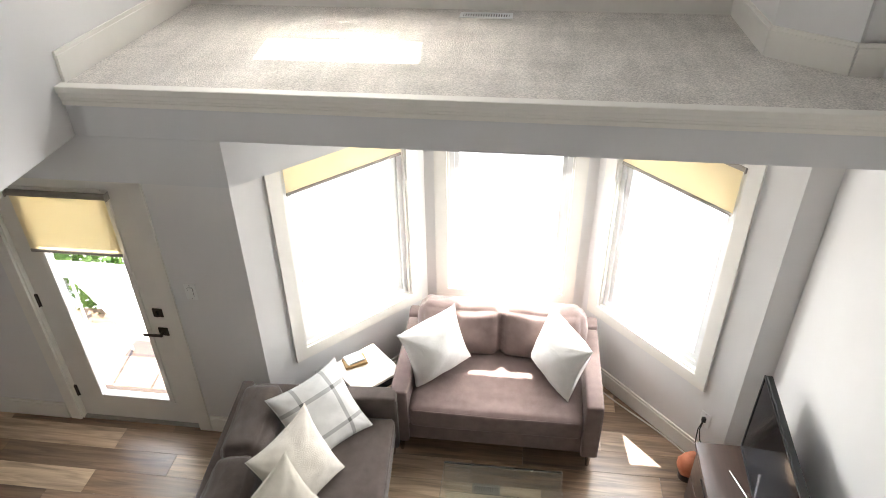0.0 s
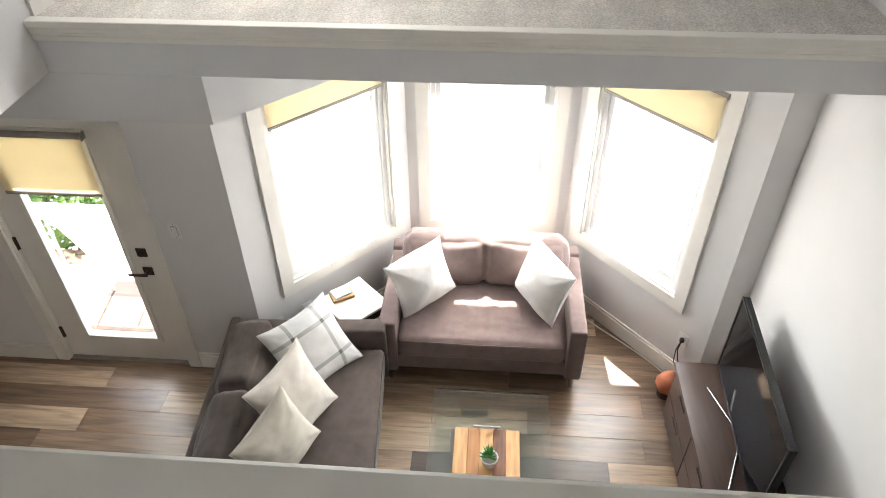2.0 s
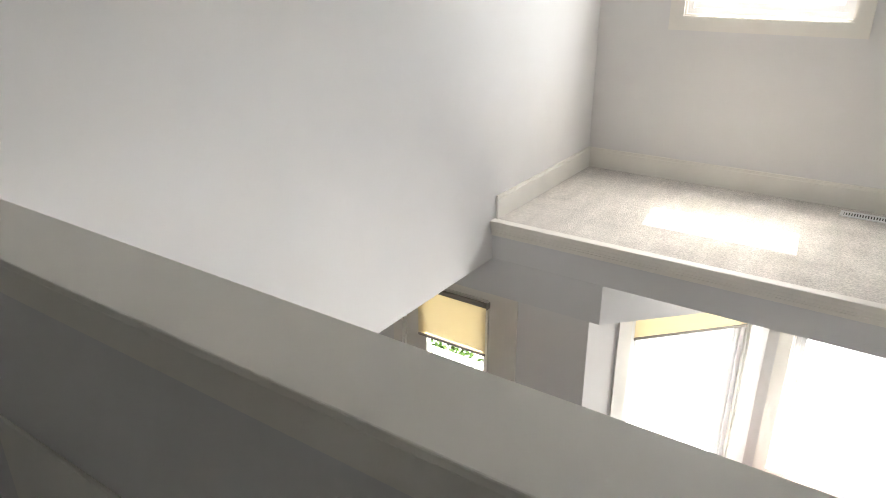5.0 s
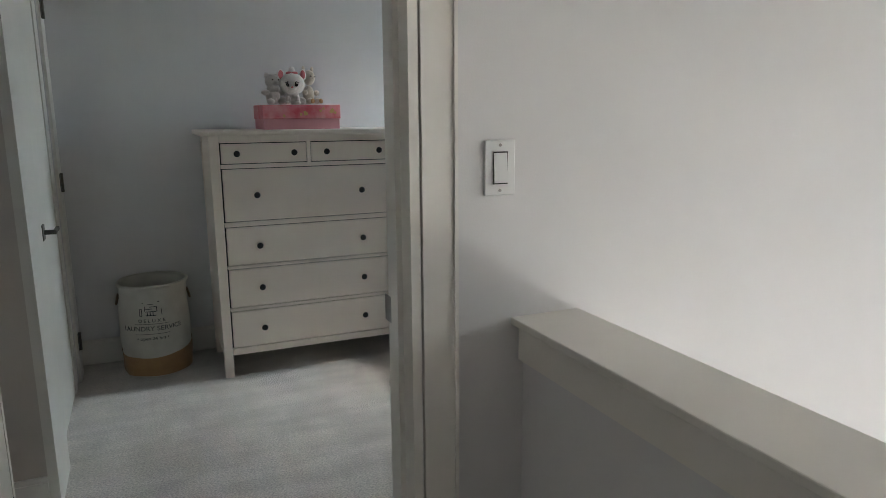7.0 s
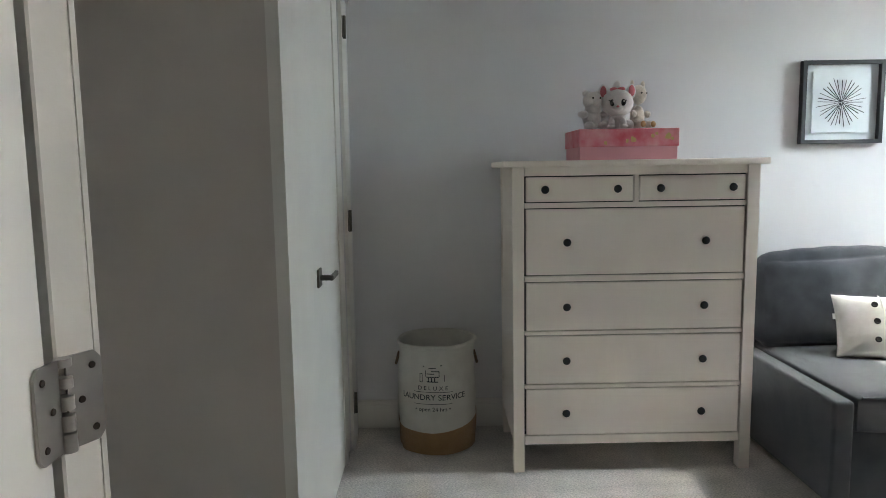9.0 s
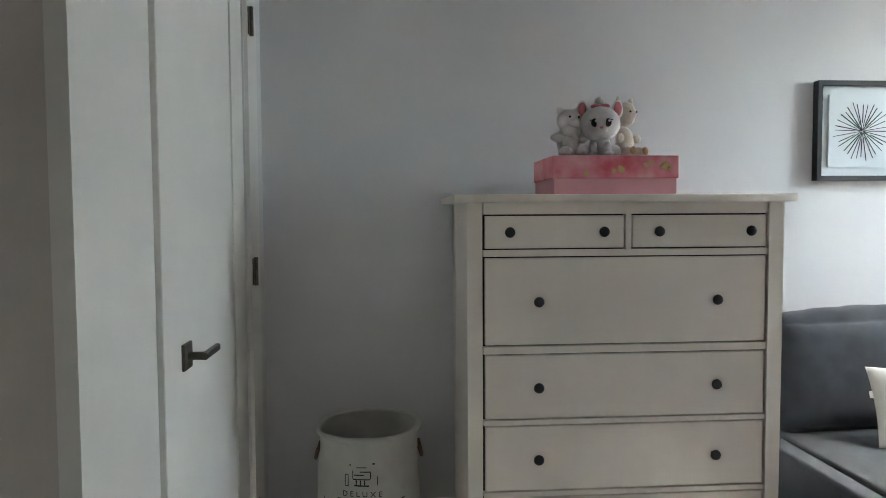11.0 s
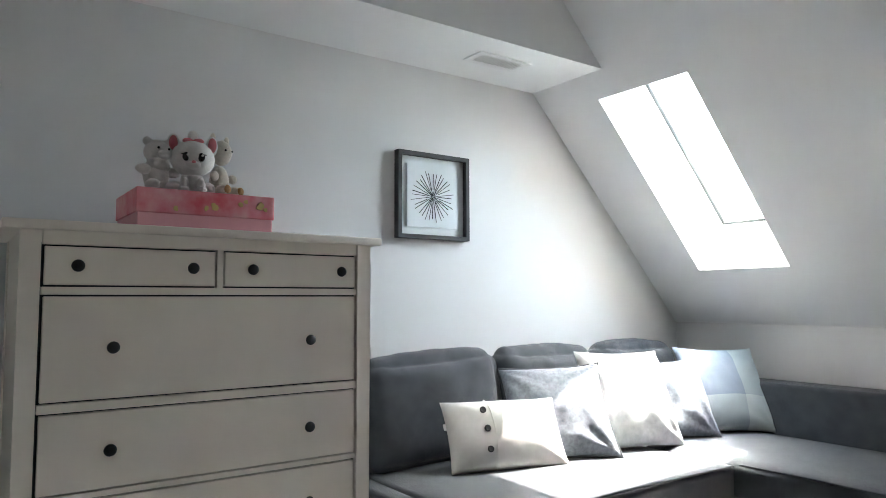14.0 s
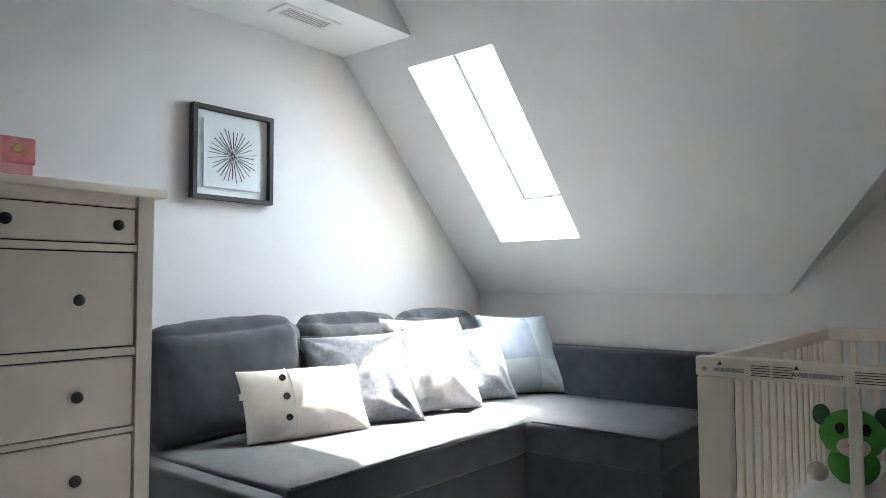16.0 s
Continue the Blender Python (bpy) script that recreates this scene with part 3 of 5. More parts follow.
knob = turned([(0.007, 0), (0.007, 0.008), (0.013, 0.012), (0.0165, 0.018), (0.015, 0.024), (0.008, 0.028)], 16)
knob_mesh = mesh_of("knob", knob, KNOB, 50)
for y0, y1, z0, z1, ks in ((0.403, 0.842, 1.142, 1.246, (0.48, 0.773)), (0.866, 1.300, 1.142, 1.246, (0.947, 1.24)), (0.403, 1.300, 0.842, 1.116, (0.57, 1.135)), (0.403, 1.300, 0.610, 0.813, (0.57, 1.135)), (0.403, 1.300, 0.382, 0.589, (0.57, 1.135)), (0.403, 1.300, 0.161, 0.361, (0.57, 1.135))):
    d = part("drawer", box(-0.02, -0.003, dy(y0) + 0.002, dy(y1) - 0.002, z0 + 0.002, z1 - 0.002, 0.0015, 1), WHITE, dr)
    for k in ks:
        kn = new("knob", knob_mesh)
        kn.parent = d
        kn.matrix_basis = Matrix.Translation((-0.003, dy(k), (z0 + z1) / 2)) @ Matrix.Rotation(radians(90), 4, "Y")
        tagged(kn, "round black knob")

# Gift box.
PINKD = material("pink_watercolour_paper", (0.74, 0.11, 0.15), 0.6, scale=14, color2=(0.82, 0.40, 0.42), bump=0.05)
PINKL = material("pale_pink_card", (0.80, 0.37, 0.41), 0.7, vary=0.03)
GOLD = material("gold_print", (0.72, 0.50, 0.20), 0.5, vary=0.1)
gb = thing("gift_box", "pink keepsake box with a floral watercolour lid on the dresser", "box", pose(-2.70, 0.860, 1.31))
part("base", box(-0.30, 0, -0.208, 0.208, 0, 0.10, 0.002, 1), PINKL, gb)
part("lid", box(-0.304, 0.005, -0.213, 0.213, 0.056, 0.131, 0.002, 1), PINKD, gb, "lid printed with pink watercolour flowers")
rr = random.Random(4)
for k in range(9):
    y, z, s = rr.uniform(-0.19, 0.19), rr.uniform(0.066, 0.12), rr.uniform(0.007, 0.014)
    part("gold_petal", prism([(y + s * math.cos(a) * rr.uniform(0.6, 1.1), z + s * math.sin(a) * rr.uniform(0.6, 1.1)) for a in [i * math.tau / 7 for i in range(7)]], 0.005, 0.006 + 0.0004 * k, "x"), GOLD, gb)

# Stuffed animals: one plain mesh each.
PLUSHW = material("white_plush", (0.84, 0.78, 0.745), 0.95, vary=0.05, scale=60, bump=1.0, bump_scale=500, sheen=0.5)
PLUSHC = material("cream_plush", (0.76, 0.66, 0.55), 0.95, vary=0.08, scale=60, bump=1.0, bump_scale=500, sheen=0.5)
PLUSHP = material("pink_plush", (0.80, 0.25, 0.27), 0.9, vary=0.05, scale=60, bump=0.8, bump_scale=500)
EYES = material("dark_eye", (0.02, 0.012, 0.012), 0.25)
FUR2 = material("tan_plush", (0.60, 0.36, 0.18), 0.95, vary=0.05, scale=60, bump=0.8, bump_scale=500)


def toy(name, label, blobs, mats, m, size=1.0):
    bms = []
    for i, (r, at, sc, mi) in enumerate(blobs):
        b = blob(r * size, [c * size for c in at], sc)
        if mi in (0, 3) and r > 0.012:
            for v in b.verts:
                v.co += v.normal * noise.noise(v.co * 90) * 0.0016
        for f in b.faces:
            f.material_index = mi
        bms.append(b)
    return single(name, joined(*bms), mats, label, "stuffed toy", m, "stuffed toys on the gift box", smooth=60)


# x is forward, z up
cat = [(0.038, (0, 0, 0.042), (0.9, 0.95, 1.1), 0), (0.064, (0.012, 0, 0.112), (0.86, 1.06, 0.92), 0), (0.016, (0.036, 0.024, 0.024), (1, 0.9, 1.6), 0), (0.016, (0.036, -0.024, 0.024), (1, 0.9, 1.6), 0), (0.017, (0.046, 0.026, 0.010), (1.2, 1, 0.6), 0), (0.017, (0.046, -0.026, 0.010), (1.2, 1, 0.6), 0),
       (0.024, (-0.004, 0.048, 0.02), (1.3, 1, 0.9), 0), (0.024, (-0.004, -0.048, 0.02), (1.3, 1, 0.9), 0), (0.026, (0, 0.058, 0.160), (0.4, 0.72, 1.25), 0), (0.026, (0, -0.058, 0.160), (0.4, 0.72, 1.25), 0),
       (0.020, (0.008, 0.059, 0.162), (0.4, 0.66, 1.2), 1), (0.020, (0.008, -0.059, 0.162), (0.4, 0.66, 1.2), 1), (0.017, (0.002, 0, 0.186), (1, 1, 1.2), 0), (0.012, (0.018, 0.016, 0.170), (0.9, 1.4, 0.7), 1), (0.012, (0.018, -0.016, 0.170), (0.9, 1.4, 0.7), 1),
       (0.020, (0.054, 0, 0.086), (0.8, 1.2, 0.75), 0), (0.0055, (0.071, 0, 0.093), (0.7, 1.2, 0.8), 1), (0.0135, (0.0615, 0.022, 0.110), (0.36, 0.85, 1.05), 2), (0.0135, (0.0615, -0.022, 0.110), (0.36, 0.85, 1.05), 2), (0.004, (0.067, 0.026, 0.115), (0.5, 1, 1), 0), (0.004, (0.067, -0.018, 0.115), (0.5, 1, 1), 0),
       (0.0025, (0.059, 0.034, 0.119), (0.6, 2.0, 0.7), 2), (0.0025, (0.059, -0.034, 0.119), (0.6, 2.0, 0.7), 2), (0.028, (0.004, 0, 0.072), (1, 1.05, 0.3), 1)]
bear = [(0.046, (0, 0, 0.06), (0.95, 1, 1.2), 0), (0.046, (0.006, 0, 0.142), (0.95, 1.05, 0.95), 0), (0.017, (0, 0.036, 0.178), (0.6, 1, 1), 0), (0.017, (0, -0.036, 0.178), (0.6, 1, 1), 0), (0.040, (0.012, 0, 0.098), (0.9, 1.0, 0.9), 0), (0.023, (0.042, 0.038, 0.02), (1.6, 0.9, 0.85), 0), (0.023, (0.042, -0.038, 0.02), (1.6, 0.9, 0.85), 0),
        (0.020, (0.014, 0.055, 0.075), (0.9, 1.5, 0.9), 0), (0.020, (0.014, -0.055, 0.075), (0.9, 1.5, 0.9), 0), (0.020, (0.045, 0, 0.13), (0.9, 1.1, 0.8), 0), (0.0045, (0.045, 0.020, 0.152), (1, 1, 1), 2), (0.0045, (0.045, -0.020, 0.152), (1, 1, 1), 2)]
lamb = [(0.036, (0, 0, 0.06), (0.9, 1, 1.5), 0), (0.040, (0.008, 0, 0.160), (0.95, 0.9, 1.15), 0), (0.014, (0, 0.034, 0.206), (0.6, 0.8, 1.5), 0), (0.014, (0, -0.034, 0.206), (0.6, 0.8, 1.5), 0), (0.019, (0.042, 0.03, 0.022), (1.7, 0.85, 0.9), 0), (0.019, (0.042, -0.03, 0.022), (1.7, 0.85, 0.9), 0),
        (0.016, (0.07, 0.033, 0.022), (0.5, 0.9, 0.9), 3), (0.016, (0.07, -0.033, 0.022), (0.5, 0.9, 0.9), 3), (0.014, (0.02, 0.045, 0.07), (0.9, 1.4, 1.2), 0), (0.014, (0.02, -0.045, 0.07), (0.9, 1.4, 1.2), 0), (0.004, (0.042, 0.016, 0.165), (1, 1, 1), 2), (0.004, (0.042, -0.016, 0.165), (1, 1, 1), 2)]
BT = 1.441
toy("stuffed_bear", "white fluffy sitting plush bear on the pink box", bear, [PLUSHW, PLUSHP, EYES, FUR2], pose(-2.79, 0.722, BT, 0, 0, 18), 0.88)
toy("stuffed_cat", "white plush cat with pink ears and bow on the box", cat, [PLUSHW, PLUSHP, EYES, FUR2], pose(-2.775, 0.828, BT, 0, 0, -12))
toy("stuffed_lamb", "cream plush animal with tan feet on the box", lamb, [PLUSHC, PLUSHP, EYES, FUR2], pose(-2.80, 0.922, BT, 0, 0, 30), 0.93)

# Framed drawing.
FRAME = material("charcoal_wood", (0.032, 0.033, 0.038), 0.5, vary=0.1, scale=30)
PAPER = material("art_paper", (0.72, 0.76, 0.77), 0.7, vary=0.02, scale=8, bump=0.05)
INK = material("black_ink", (0.02, 0.025, 0.03), 0.7)
pic = thing("framed_picture", "framed ink drawing of radiating strokes in a deep black frame", "picture", pose(XW, 1.982, 1.570))
W2 = 0.195
part("frame", boxes((0, 0.035, -W2, W2, W2 - 0.018, W2), (0, 0.035, -W2, W2, -W2, -W2 + 0.018), (0, 0.035, -W2, -W2 + 0.018, -W2 + 0.018, W2 - 0.018), (0, 0.035, W2 - 0.018, W2, -W2 + 0.018, W2 - 0.018)), FRAME, pic)
part("mat_board", boxes((0.001, 0.008, -W2 + 0.018, W2 - 0.018, -W2 + 0.018, W2 - 0.018)), PAPER, pic)
part("paper", boxes((0.008, 0.016, -0.138, 0.138, -0.142, 0.142)), PAPER, pic, "raised sheet of white paper")
rr = random.Random(9)
for k in range(32):
    a = math.tau * k / 32 + rr.uniform(-0.04, 0.04)
    r0, r1, w = (rr.uniform(0.002, 0.010) if k % 2 else rr.uniform(0.02, 0.035)), rr.uniform(0.100, 0.122), rr.uniform(0.0011, 0.0018)
    part("ink_stroke", moved(boxes((0.016, 0.0172, r0, r1, -w, w)), Matrix.Rotation(a, 4, "X")), INK, pic)

# Laundry basket.
CANVAS = cloth_material("cream_canvas", (0.66, 0.63, 0.57), (0.58, 0.55, 0.49), 500, 0.6)
BURLAP = cloth_material("tan_burlap", (0.42, 0.25, 0.12), (0.34, 0.19, 0.09), 400, 0.8)
bk = thing("laundry_basket", "cream canvas laundry basket with a tan base and dark lettering", "basket", pose(-2.91, 0.03, 0))


def basket_r(z, a):
    return 0.174 + 0.010 * math.sin(z * 7) + 0.014 * max(0, (z - 0.43) / 0.07) ** 2 + 0.010 * math.cos(2 * a + 0.6) * (z / 0.5) * 0.5 + 0.009 * noise.noise(Vector((math.cos(a) * 2, math.sin(a) * 2, z * 7)))


def basket_shell(z0, z1, off, inner=True, n=48, rows=14, lift=0.0):
    bm = bmesh.new()
    rings = []
    outer = [(z0 + (z1 - z0) * i / rows, off) for i in range(rows + 1)]
    path_ = outer + ([(z, off - 0.008) for z, _ in reversed(outer)] if inner else [])
    for z, o in path_:
        ring = []
        for k in range(n):
            a = math.tau * k / n
            zz = z + lift * (z - z0) / (z1 - z0) * (1 - math.cos(a + 0.35))
            ring.append(bm.verts.new(((basket_r(zz, a) + o) * math.cos(a), (basket_r(zz, a) + o) * math.sin(a), zz)))
        rings.append(ring)
    for a, b in zip(rings, rings[1:]):
        for k in range(n):
            bm.faces.new((a[k], a[(k + 1) % n], b[(k + 1) % n], b[k]))
    return bm


part("canvas_body", basket_shell(0.0, 0.50, 0.0), CANVAS, bk, smooth=60)
part("tan_base", basket_shell(0.004, 0.108, 0.003, False, lift=0.04), BURLAP, bk, "tan burlap base band", smooth=60)
part("rolled_rim", tube([((basket_r(0.5, math.tau * k / 40) - 0.002) * math.cos(math.tau * k / 40), (basket_r(0.5, math.tau * k / 40) - 0.002) * math.sin(math.tau * k / 40), 0.498) for k in range(41)], 0.009, 8), CANVAS, bk, smooth=60)
part("bottom", turned([(0.17, 0.006), (0.17, 0.012)], 32), CANVAS, bk)
ROPE = material("brown_rope", (0.16, 0.10, 0.06), 0.9, bump=0.5)
for s in (1, -1):
    part("handle", tube([(0.04 * math.cos(t_) * 1.1 + 0.02, s * (0.176 + 0.012 * math.sin(t_)), 0.435 - 0.045 * math.sin(t_)) for t_ in [math.pi * i / 12 for i in range(13)]], 0.006), ROPE, bk, "brown rope handle", smooth=60)


def wrapped(bm, z, facing):
    """Lays a flat drawing (x across, y up) round the basket's side."""
    bmesh.ops.subdivide_edges(bm, edges=[e for e in bm.edges if e.calc_length() > 0.03], cuts=8)
    for v in bm.verts:
        a = facing + v.co.x / 0.178
        zz = z + v.co.y
        r = basket_r(zz, a) + 0.0022 + v.co.z
        v.co = Vector((r * math.cos(a), r * math.sin(a), zz))
    return bm


FA = radians(-6)
part("lettering", wrapped(text_bm("D E L U X E", 0.026), 0.309, FA), INK, bk)
part("lettering", wrapped(text_bm("LAUNDRY SERVICE", 0.036), 0.262, FA), INK, bk)
part("lettering", wrapped(text_bm("\u2022 open 24 hrs \u2022", 0.026), 0.210, FA), INK, bk)
for z in (0.299, 0.243):
    part("printed_line", wrapped(boxes((-0.085, 0.085, -0.001, 0.001, 0, 0.0006)), z, FA), INK, bk)
emb = joined(*[wrapped(boxes((x0 * 1.35, x1 * 1.35, y0 * 1.8, y1 * 1.8 - 0.001, 0, 0.0006)), 0.345, FA) for x0, x1, y0, y1 in ((-0.018, 0.018, 0.0, 0.003), (-0.02, 0.02, 0.012, 0.0145), (-0.014, -0.011, 0.002, 0.012), (-0.004, -0.001, 0.002, 0.012), (0.006, 0.009, 0.002, 0.012), (-0.018, 0.006, 0.02, 0.0225), (-0.004, 0.022, 0.026, 0.0285), (-0.012, 0.012, 0.034, 0.036), (0.02, 0.0225, 0.014, 0.028), (-0.022, -0.02, 0.014, 0.03), (-0.042, -0.04, 0.0, 0.02), (-0.034, -0.032, 0.0, 0.02), (-0.042, -0.032, 0.02, 0.022), (-0.042, -0.032, -0.001, 0.001), (0.036, 0.038, 0.002, 0.02), (-0.03, -0.026, 0.038, 0.041), (0.026, 0.032, 0.04, 0.043))])
part("printed_emblem", emb, INK, bk, "small printed emblem of folded linen")

# Closet door with its trim.
cd = thing("door_closet", "white painted closet door with a square lever handle", "door", pose(0, YC + 0.36, 0), kind="structure")
part("slab", box(-2.805, -1.975, -0.403, -0.364, 0.012, 2.03, 0.002, 1), TRIM, cd)
part("stop_bead", boxes((-2.70, -2.625, -0.3635, -0.358, 0.012, 2.03)), TRIM, cd)
HINGE = material("aged_nickel", (0.15, 0.14, 0.12), 0.42, 0.9, vary=0.15, scale=40)


def lever(parent, m, mat, sgn=1):
    h = part("door_handle", box(-0.032, 0.032, 0, 0.008, -0.032, 0.032, 0.002, 1), mat, parent, m=m)
    part("lever", joined(moved(turned([(0.010, 0), (0.010, 0.045)], 12), Matrix.Rotation(radians(-90), 4, "X")), box(*sorted((-0.012 * sgn, 0.115 * sgn)), 0.040, 0.054, -0.009, 0.009, 0.003, 1)), mat, h)
    return h


lever(cd, pose(-2.125, -0.364, 0.916), HINGE, -1)
hz = mesh_of("hinge", joined(boxes((-0.020, 0.020, 0, 0.003, -0.045, 0.045)), moved(turned([(0.007, -0.048), (0.007, 0.048)], 10), Matrix.Translation((0, 0.008, 0)))), HINGE)
for z in (0.22, 1.06, 1.90):
    h = new("hinge", hz)
    h.parent = cd
    h.matrix_basis = pose(-2.838, -0.344, z)
cc = thing("closet_casing", "white painted casing round the closet door", "door frame", kind="structure")
for r in ((-2.965, -2.82, YC, YC + 0.013, 0, 2.06), (XW + 0.002, XC, YC, YC + 0.016, 2.06, 2.15), (-1.968, -1.862, YC - 0.075, YC - 0.035, 0, 2.05)):
    part("casing_board", boxes(r), TRIM, cc)
structure("closet_side_panel", boxes((-1.822, XC + 0.002, YC, YC + 0.033, 0, 2.06)), TRIM, "flat white panel beside the closet door", "panel")

# Bedroom door, swung wide open into the alcove.
bd = thing("door_2", "white painted bedroom door standing wide open in the alcove", "door", pose(XE0 - 0.032, DY0 + J + 0.000, 0, 0, 0, 62), kind="structure")
# local: hinge edge at x = 0, leaf runs to negative x
part("slab", joined(box(-0.755, -0.004, 0, 0.036, 0.012, 2.02, 0.002, 1), boxes((-0.755, -0.65, 0.036, 0.041, 0.012, 2.02), (-0.11, -0.004, 0.036, 0.041, 0.012, 2.02), (-0.65, -0.11, 0.036, 0.041, 1.9, 2.02), (-0.65, -0.11, 0.036, 0.041, 0.012, 0.24))), TRIM, bd)
lever(bd, pose(-0.70, 0.041, 0.95), METAL, 1)

# Bulkhead vent.
vt = thing("ceiling_vent", "white metal register in the bulkhead", "vent", pose(-2.840, 2.163, 2.165))
part("frame", boxes((-0.065, 0.065, -0.145, -0.118, -0.006, 0), (-0.065, 0.065, 0.118, 0.145, -0.006, 0), (-0.065, -0.042, -0.118, 0.118, -0.006, 0), (0.042, 0.065, -0.118, 0.118, -0.006, 0)), PLASTIC, vt)
part("backing", boxes((-0.042, 0.042, -0.118, 0.118, -0.0015, 0)), material("vent_dark", (0.25, 0.24, 0.2), 0.8), vt)
sl = mesh_of("slat", moved(boxes((-0.042, 0.042, -0.004, 0.004, -0.0045, -0.0025)), pose(0, 0, 0, 12)), PLASTIC)
for k in range(17):
    o = new("slat", sl)
    o.parent = vt
    o.matrix_basis = pose(0, -0.112 + k * 0.014, 0)

# ---- corner sofa ----
sb = thing("corner_sofa", "slate grey fabric corner sofa with chaise and loose back cushions", "sofa", pose(0, 0, 0))
part("base", box(-3.09, -2.18, 1.48, 2.835, 0.03, 0.30, 0.012), GREY, sb, smooth=40)
part("chaise_base", box(-3.09, -1.58, 2.84, 3.70, 0.03, 0.30, 0.012), GREY, sb, smooth=40)
part("seat", moved(cushion(0.94, 1.26, 0.145, 0.025, 0.012, 3, 0.0016), pose(-2.62, 2.18, 0.298)), GREY, sb, smooth=60)
part("chaise_seat", moved(cushion(1.50, 0.73, 0.145, 0.025, 0.012, 4, 0.0016), pose(-2.325, 3.18, 0.298)), GREY, sb, smooth=60)
part("end_panel", box(-3.09, -2.15, 1.465, 1.545, 0.03, 0.425, 0.015, 3), GREY, sb, smooth=40)
part("backrest", box(-3.095, -2.98, 1.48, 3.70, 0.03, 0.66, 0.02, 3), GREY, sb, smooth=40)
part("low_arm", box(-2.98, -1.58, 3.55, 3.74, 0.03, 0.685, 0.02, 3), GREY, sb, smooth=40)
for y, w, sd in ((1.865, 0.67, 1), (2.53, 0.62, 2), (3.16, 0.60, 5)):
    bc = cushion(0.16, w, 0.43, 0.078, 0.04, sd, 0.005, 34)
    for v in bc.verts:
        v.co.z += 0.028 * (v.co.y / w) * v.co.z / 0.43 * (1 if sd == 1 else -0.4) + 0.022 * (2 * v.co.y / w) ** 4 * v.co.z / 0.43
        if v.co.z > 0.02:
            v.co.x += 0.005 * noise.noise(Vector((v.co.y * 9, v.co.z * 2.5, sd))) + 0.004 * math.sin((v.co.y * 3 + v.co.z * 2) * 9 + sd) * max(0, v.co.z - 0.28) / 0.15
    part("back_cushion", moved(bc, pose(-2.90, y, 0.43, 0, -9, 0)), GREY, sb, smooth=60)
part("seat_piping", tube([(-2.153, 1.57, 0.436), (-2.150, 2.18, 0.442), (-2.153, 2.79, 0.436)], 0.005, 6), GREY, sb, smooth=60)
part("seat_piping", tube([(-2.14, 2.822, 0.436), (-1.86, 2.818, 0.440), (-1.59, 2.822, 0.436)], 0.005, 6), GREY, sb, smooth=60)
for x, y in ((-2.3, 1.6), (-3.0, 1.6), (-1.7, 3.0), (-1.7, 3.55)):
    part("foot", boxes((x - 0.03, x + 0.03, y - 0.03, y + 0.03, 0, 0.035)), KNOB, sb)

GP = "pillows on the grey corner sofa"
STZ = 0.445
p = thing("lumbar_pillow", "natural linen lumbar pillow with three dark buttons", "pillow", pose(-2.581, 2.002, STZ, -30.4, 0.4, 73.8), GP)
part("cover", pillow(0.50, 0.29, 0.15, 1, 0.045, crease=0.004), LINEN, p, smooth=80)
part("placket", tube([(-0.070 + 0.004 * k / 9, -0.0735 * (max(0.02, 1 - (2 * k / 9 - 1) ** 2)) ** 0.48, 0.004 + 0.282 * k / 9) for k in range(10)], 0.003, 6), LINEN, p, smooth=60)
for z in (0.072, 0.15, 0.228):
    part("button", moved(turned([(0.013, 0), (0.013, 0.005), (0.010, 0.007), (0.006, 0.005)], 16), pose(-0.098, -0.059 - 0.010 * (z == 0.15), z, 90)), KNOB, p, "dark round button")
part("tag", boxes((-0.250, -0.228, -0.001, 0.001, 0.175, 0.20)), IVORY, p, "small white sewn tag")
p = thing("tweed_pillow", "blue-grey tweed square pillow with dark piping", "pillow", pose(-2.57, 2.292, STZ, -34.9, -2.3, 60.8), GP)
part("cover", pillow(0.46, 0.44, 0.15, 2, 0.08, crease=0.012), BLUEGREY, p, smooth=80)
part("piping", rim(0.46, 0.44, 0.005, 0.08), GREY, p, smooth=80)
p = thing("herringbone_pillow", "pale grey herringbone square pillow", "pillow", pose(-2.52, 2.705, STZ + 0.005, -26.9, 1.6, 77), GP)
part("cover", pillow(0.46, 0.46, 0.16, 3, 0.06, crease=0.009), HERRING, p, smooth=80)
p = thing("tweed_pillow", "light grey tweed square pillow lit by the skylight", "pillow", pose(-2.569, 3.005, STZ, -33.2, -2.1, 57.4), GP)
part("cover", pillow(0.44, 0.42, 0.15, 4, 0.08, crease=0.012), BLUEGREY, p, smooth=80)
CHECK = striped("blue_check", (0.23, 0.28, 0.35), (0.50, 0.55, 0.54), ((0.15, 0.09),), ((0.08, 0.095),))
p = thing("checked_pillow", "blue and grey checked square pillow in the sofa corner", "pillow", pose(-2.476, 3.348, STZ + 0.005, -26.7, 2.0, 68), GP)
part("cover", pillow(0.46, 0.45, 0.15, 5, 0.07), CHECK, p, smooth=80)

# ---- crib ----
cr = thing("crib", "white wooden slatted baby crib with warning labels", "crib", pose(0, 0, 0))
CX0, CX1, CY0, CY1, CT = -1.07, -0.405, 1.79, 3.03, 0.862
for x in (CX0, CX1 - 0.066):
    for y in (CY0, CY1 - 0.03):
        part("post", box(x, x + 0.066, y, y + 0.03, 0, CT - 0.042, 0.004), WHITE, cr, smooth=40)
for y in (CY0, CY1 - 0.03):
    part("end_rail", box(CX0 - 0.002, CX1 + 0.002, y - 0.002, y + 0.032, CT - 0.042, CT, 0.005), WHITE, cr, smooth=40)
    part("end_rail", box(CX0 + 0.066, CX1 - 0.066, y, y + 0.03, 0.22, 0.27, 0.004), WHITE, cr, smooth=40)
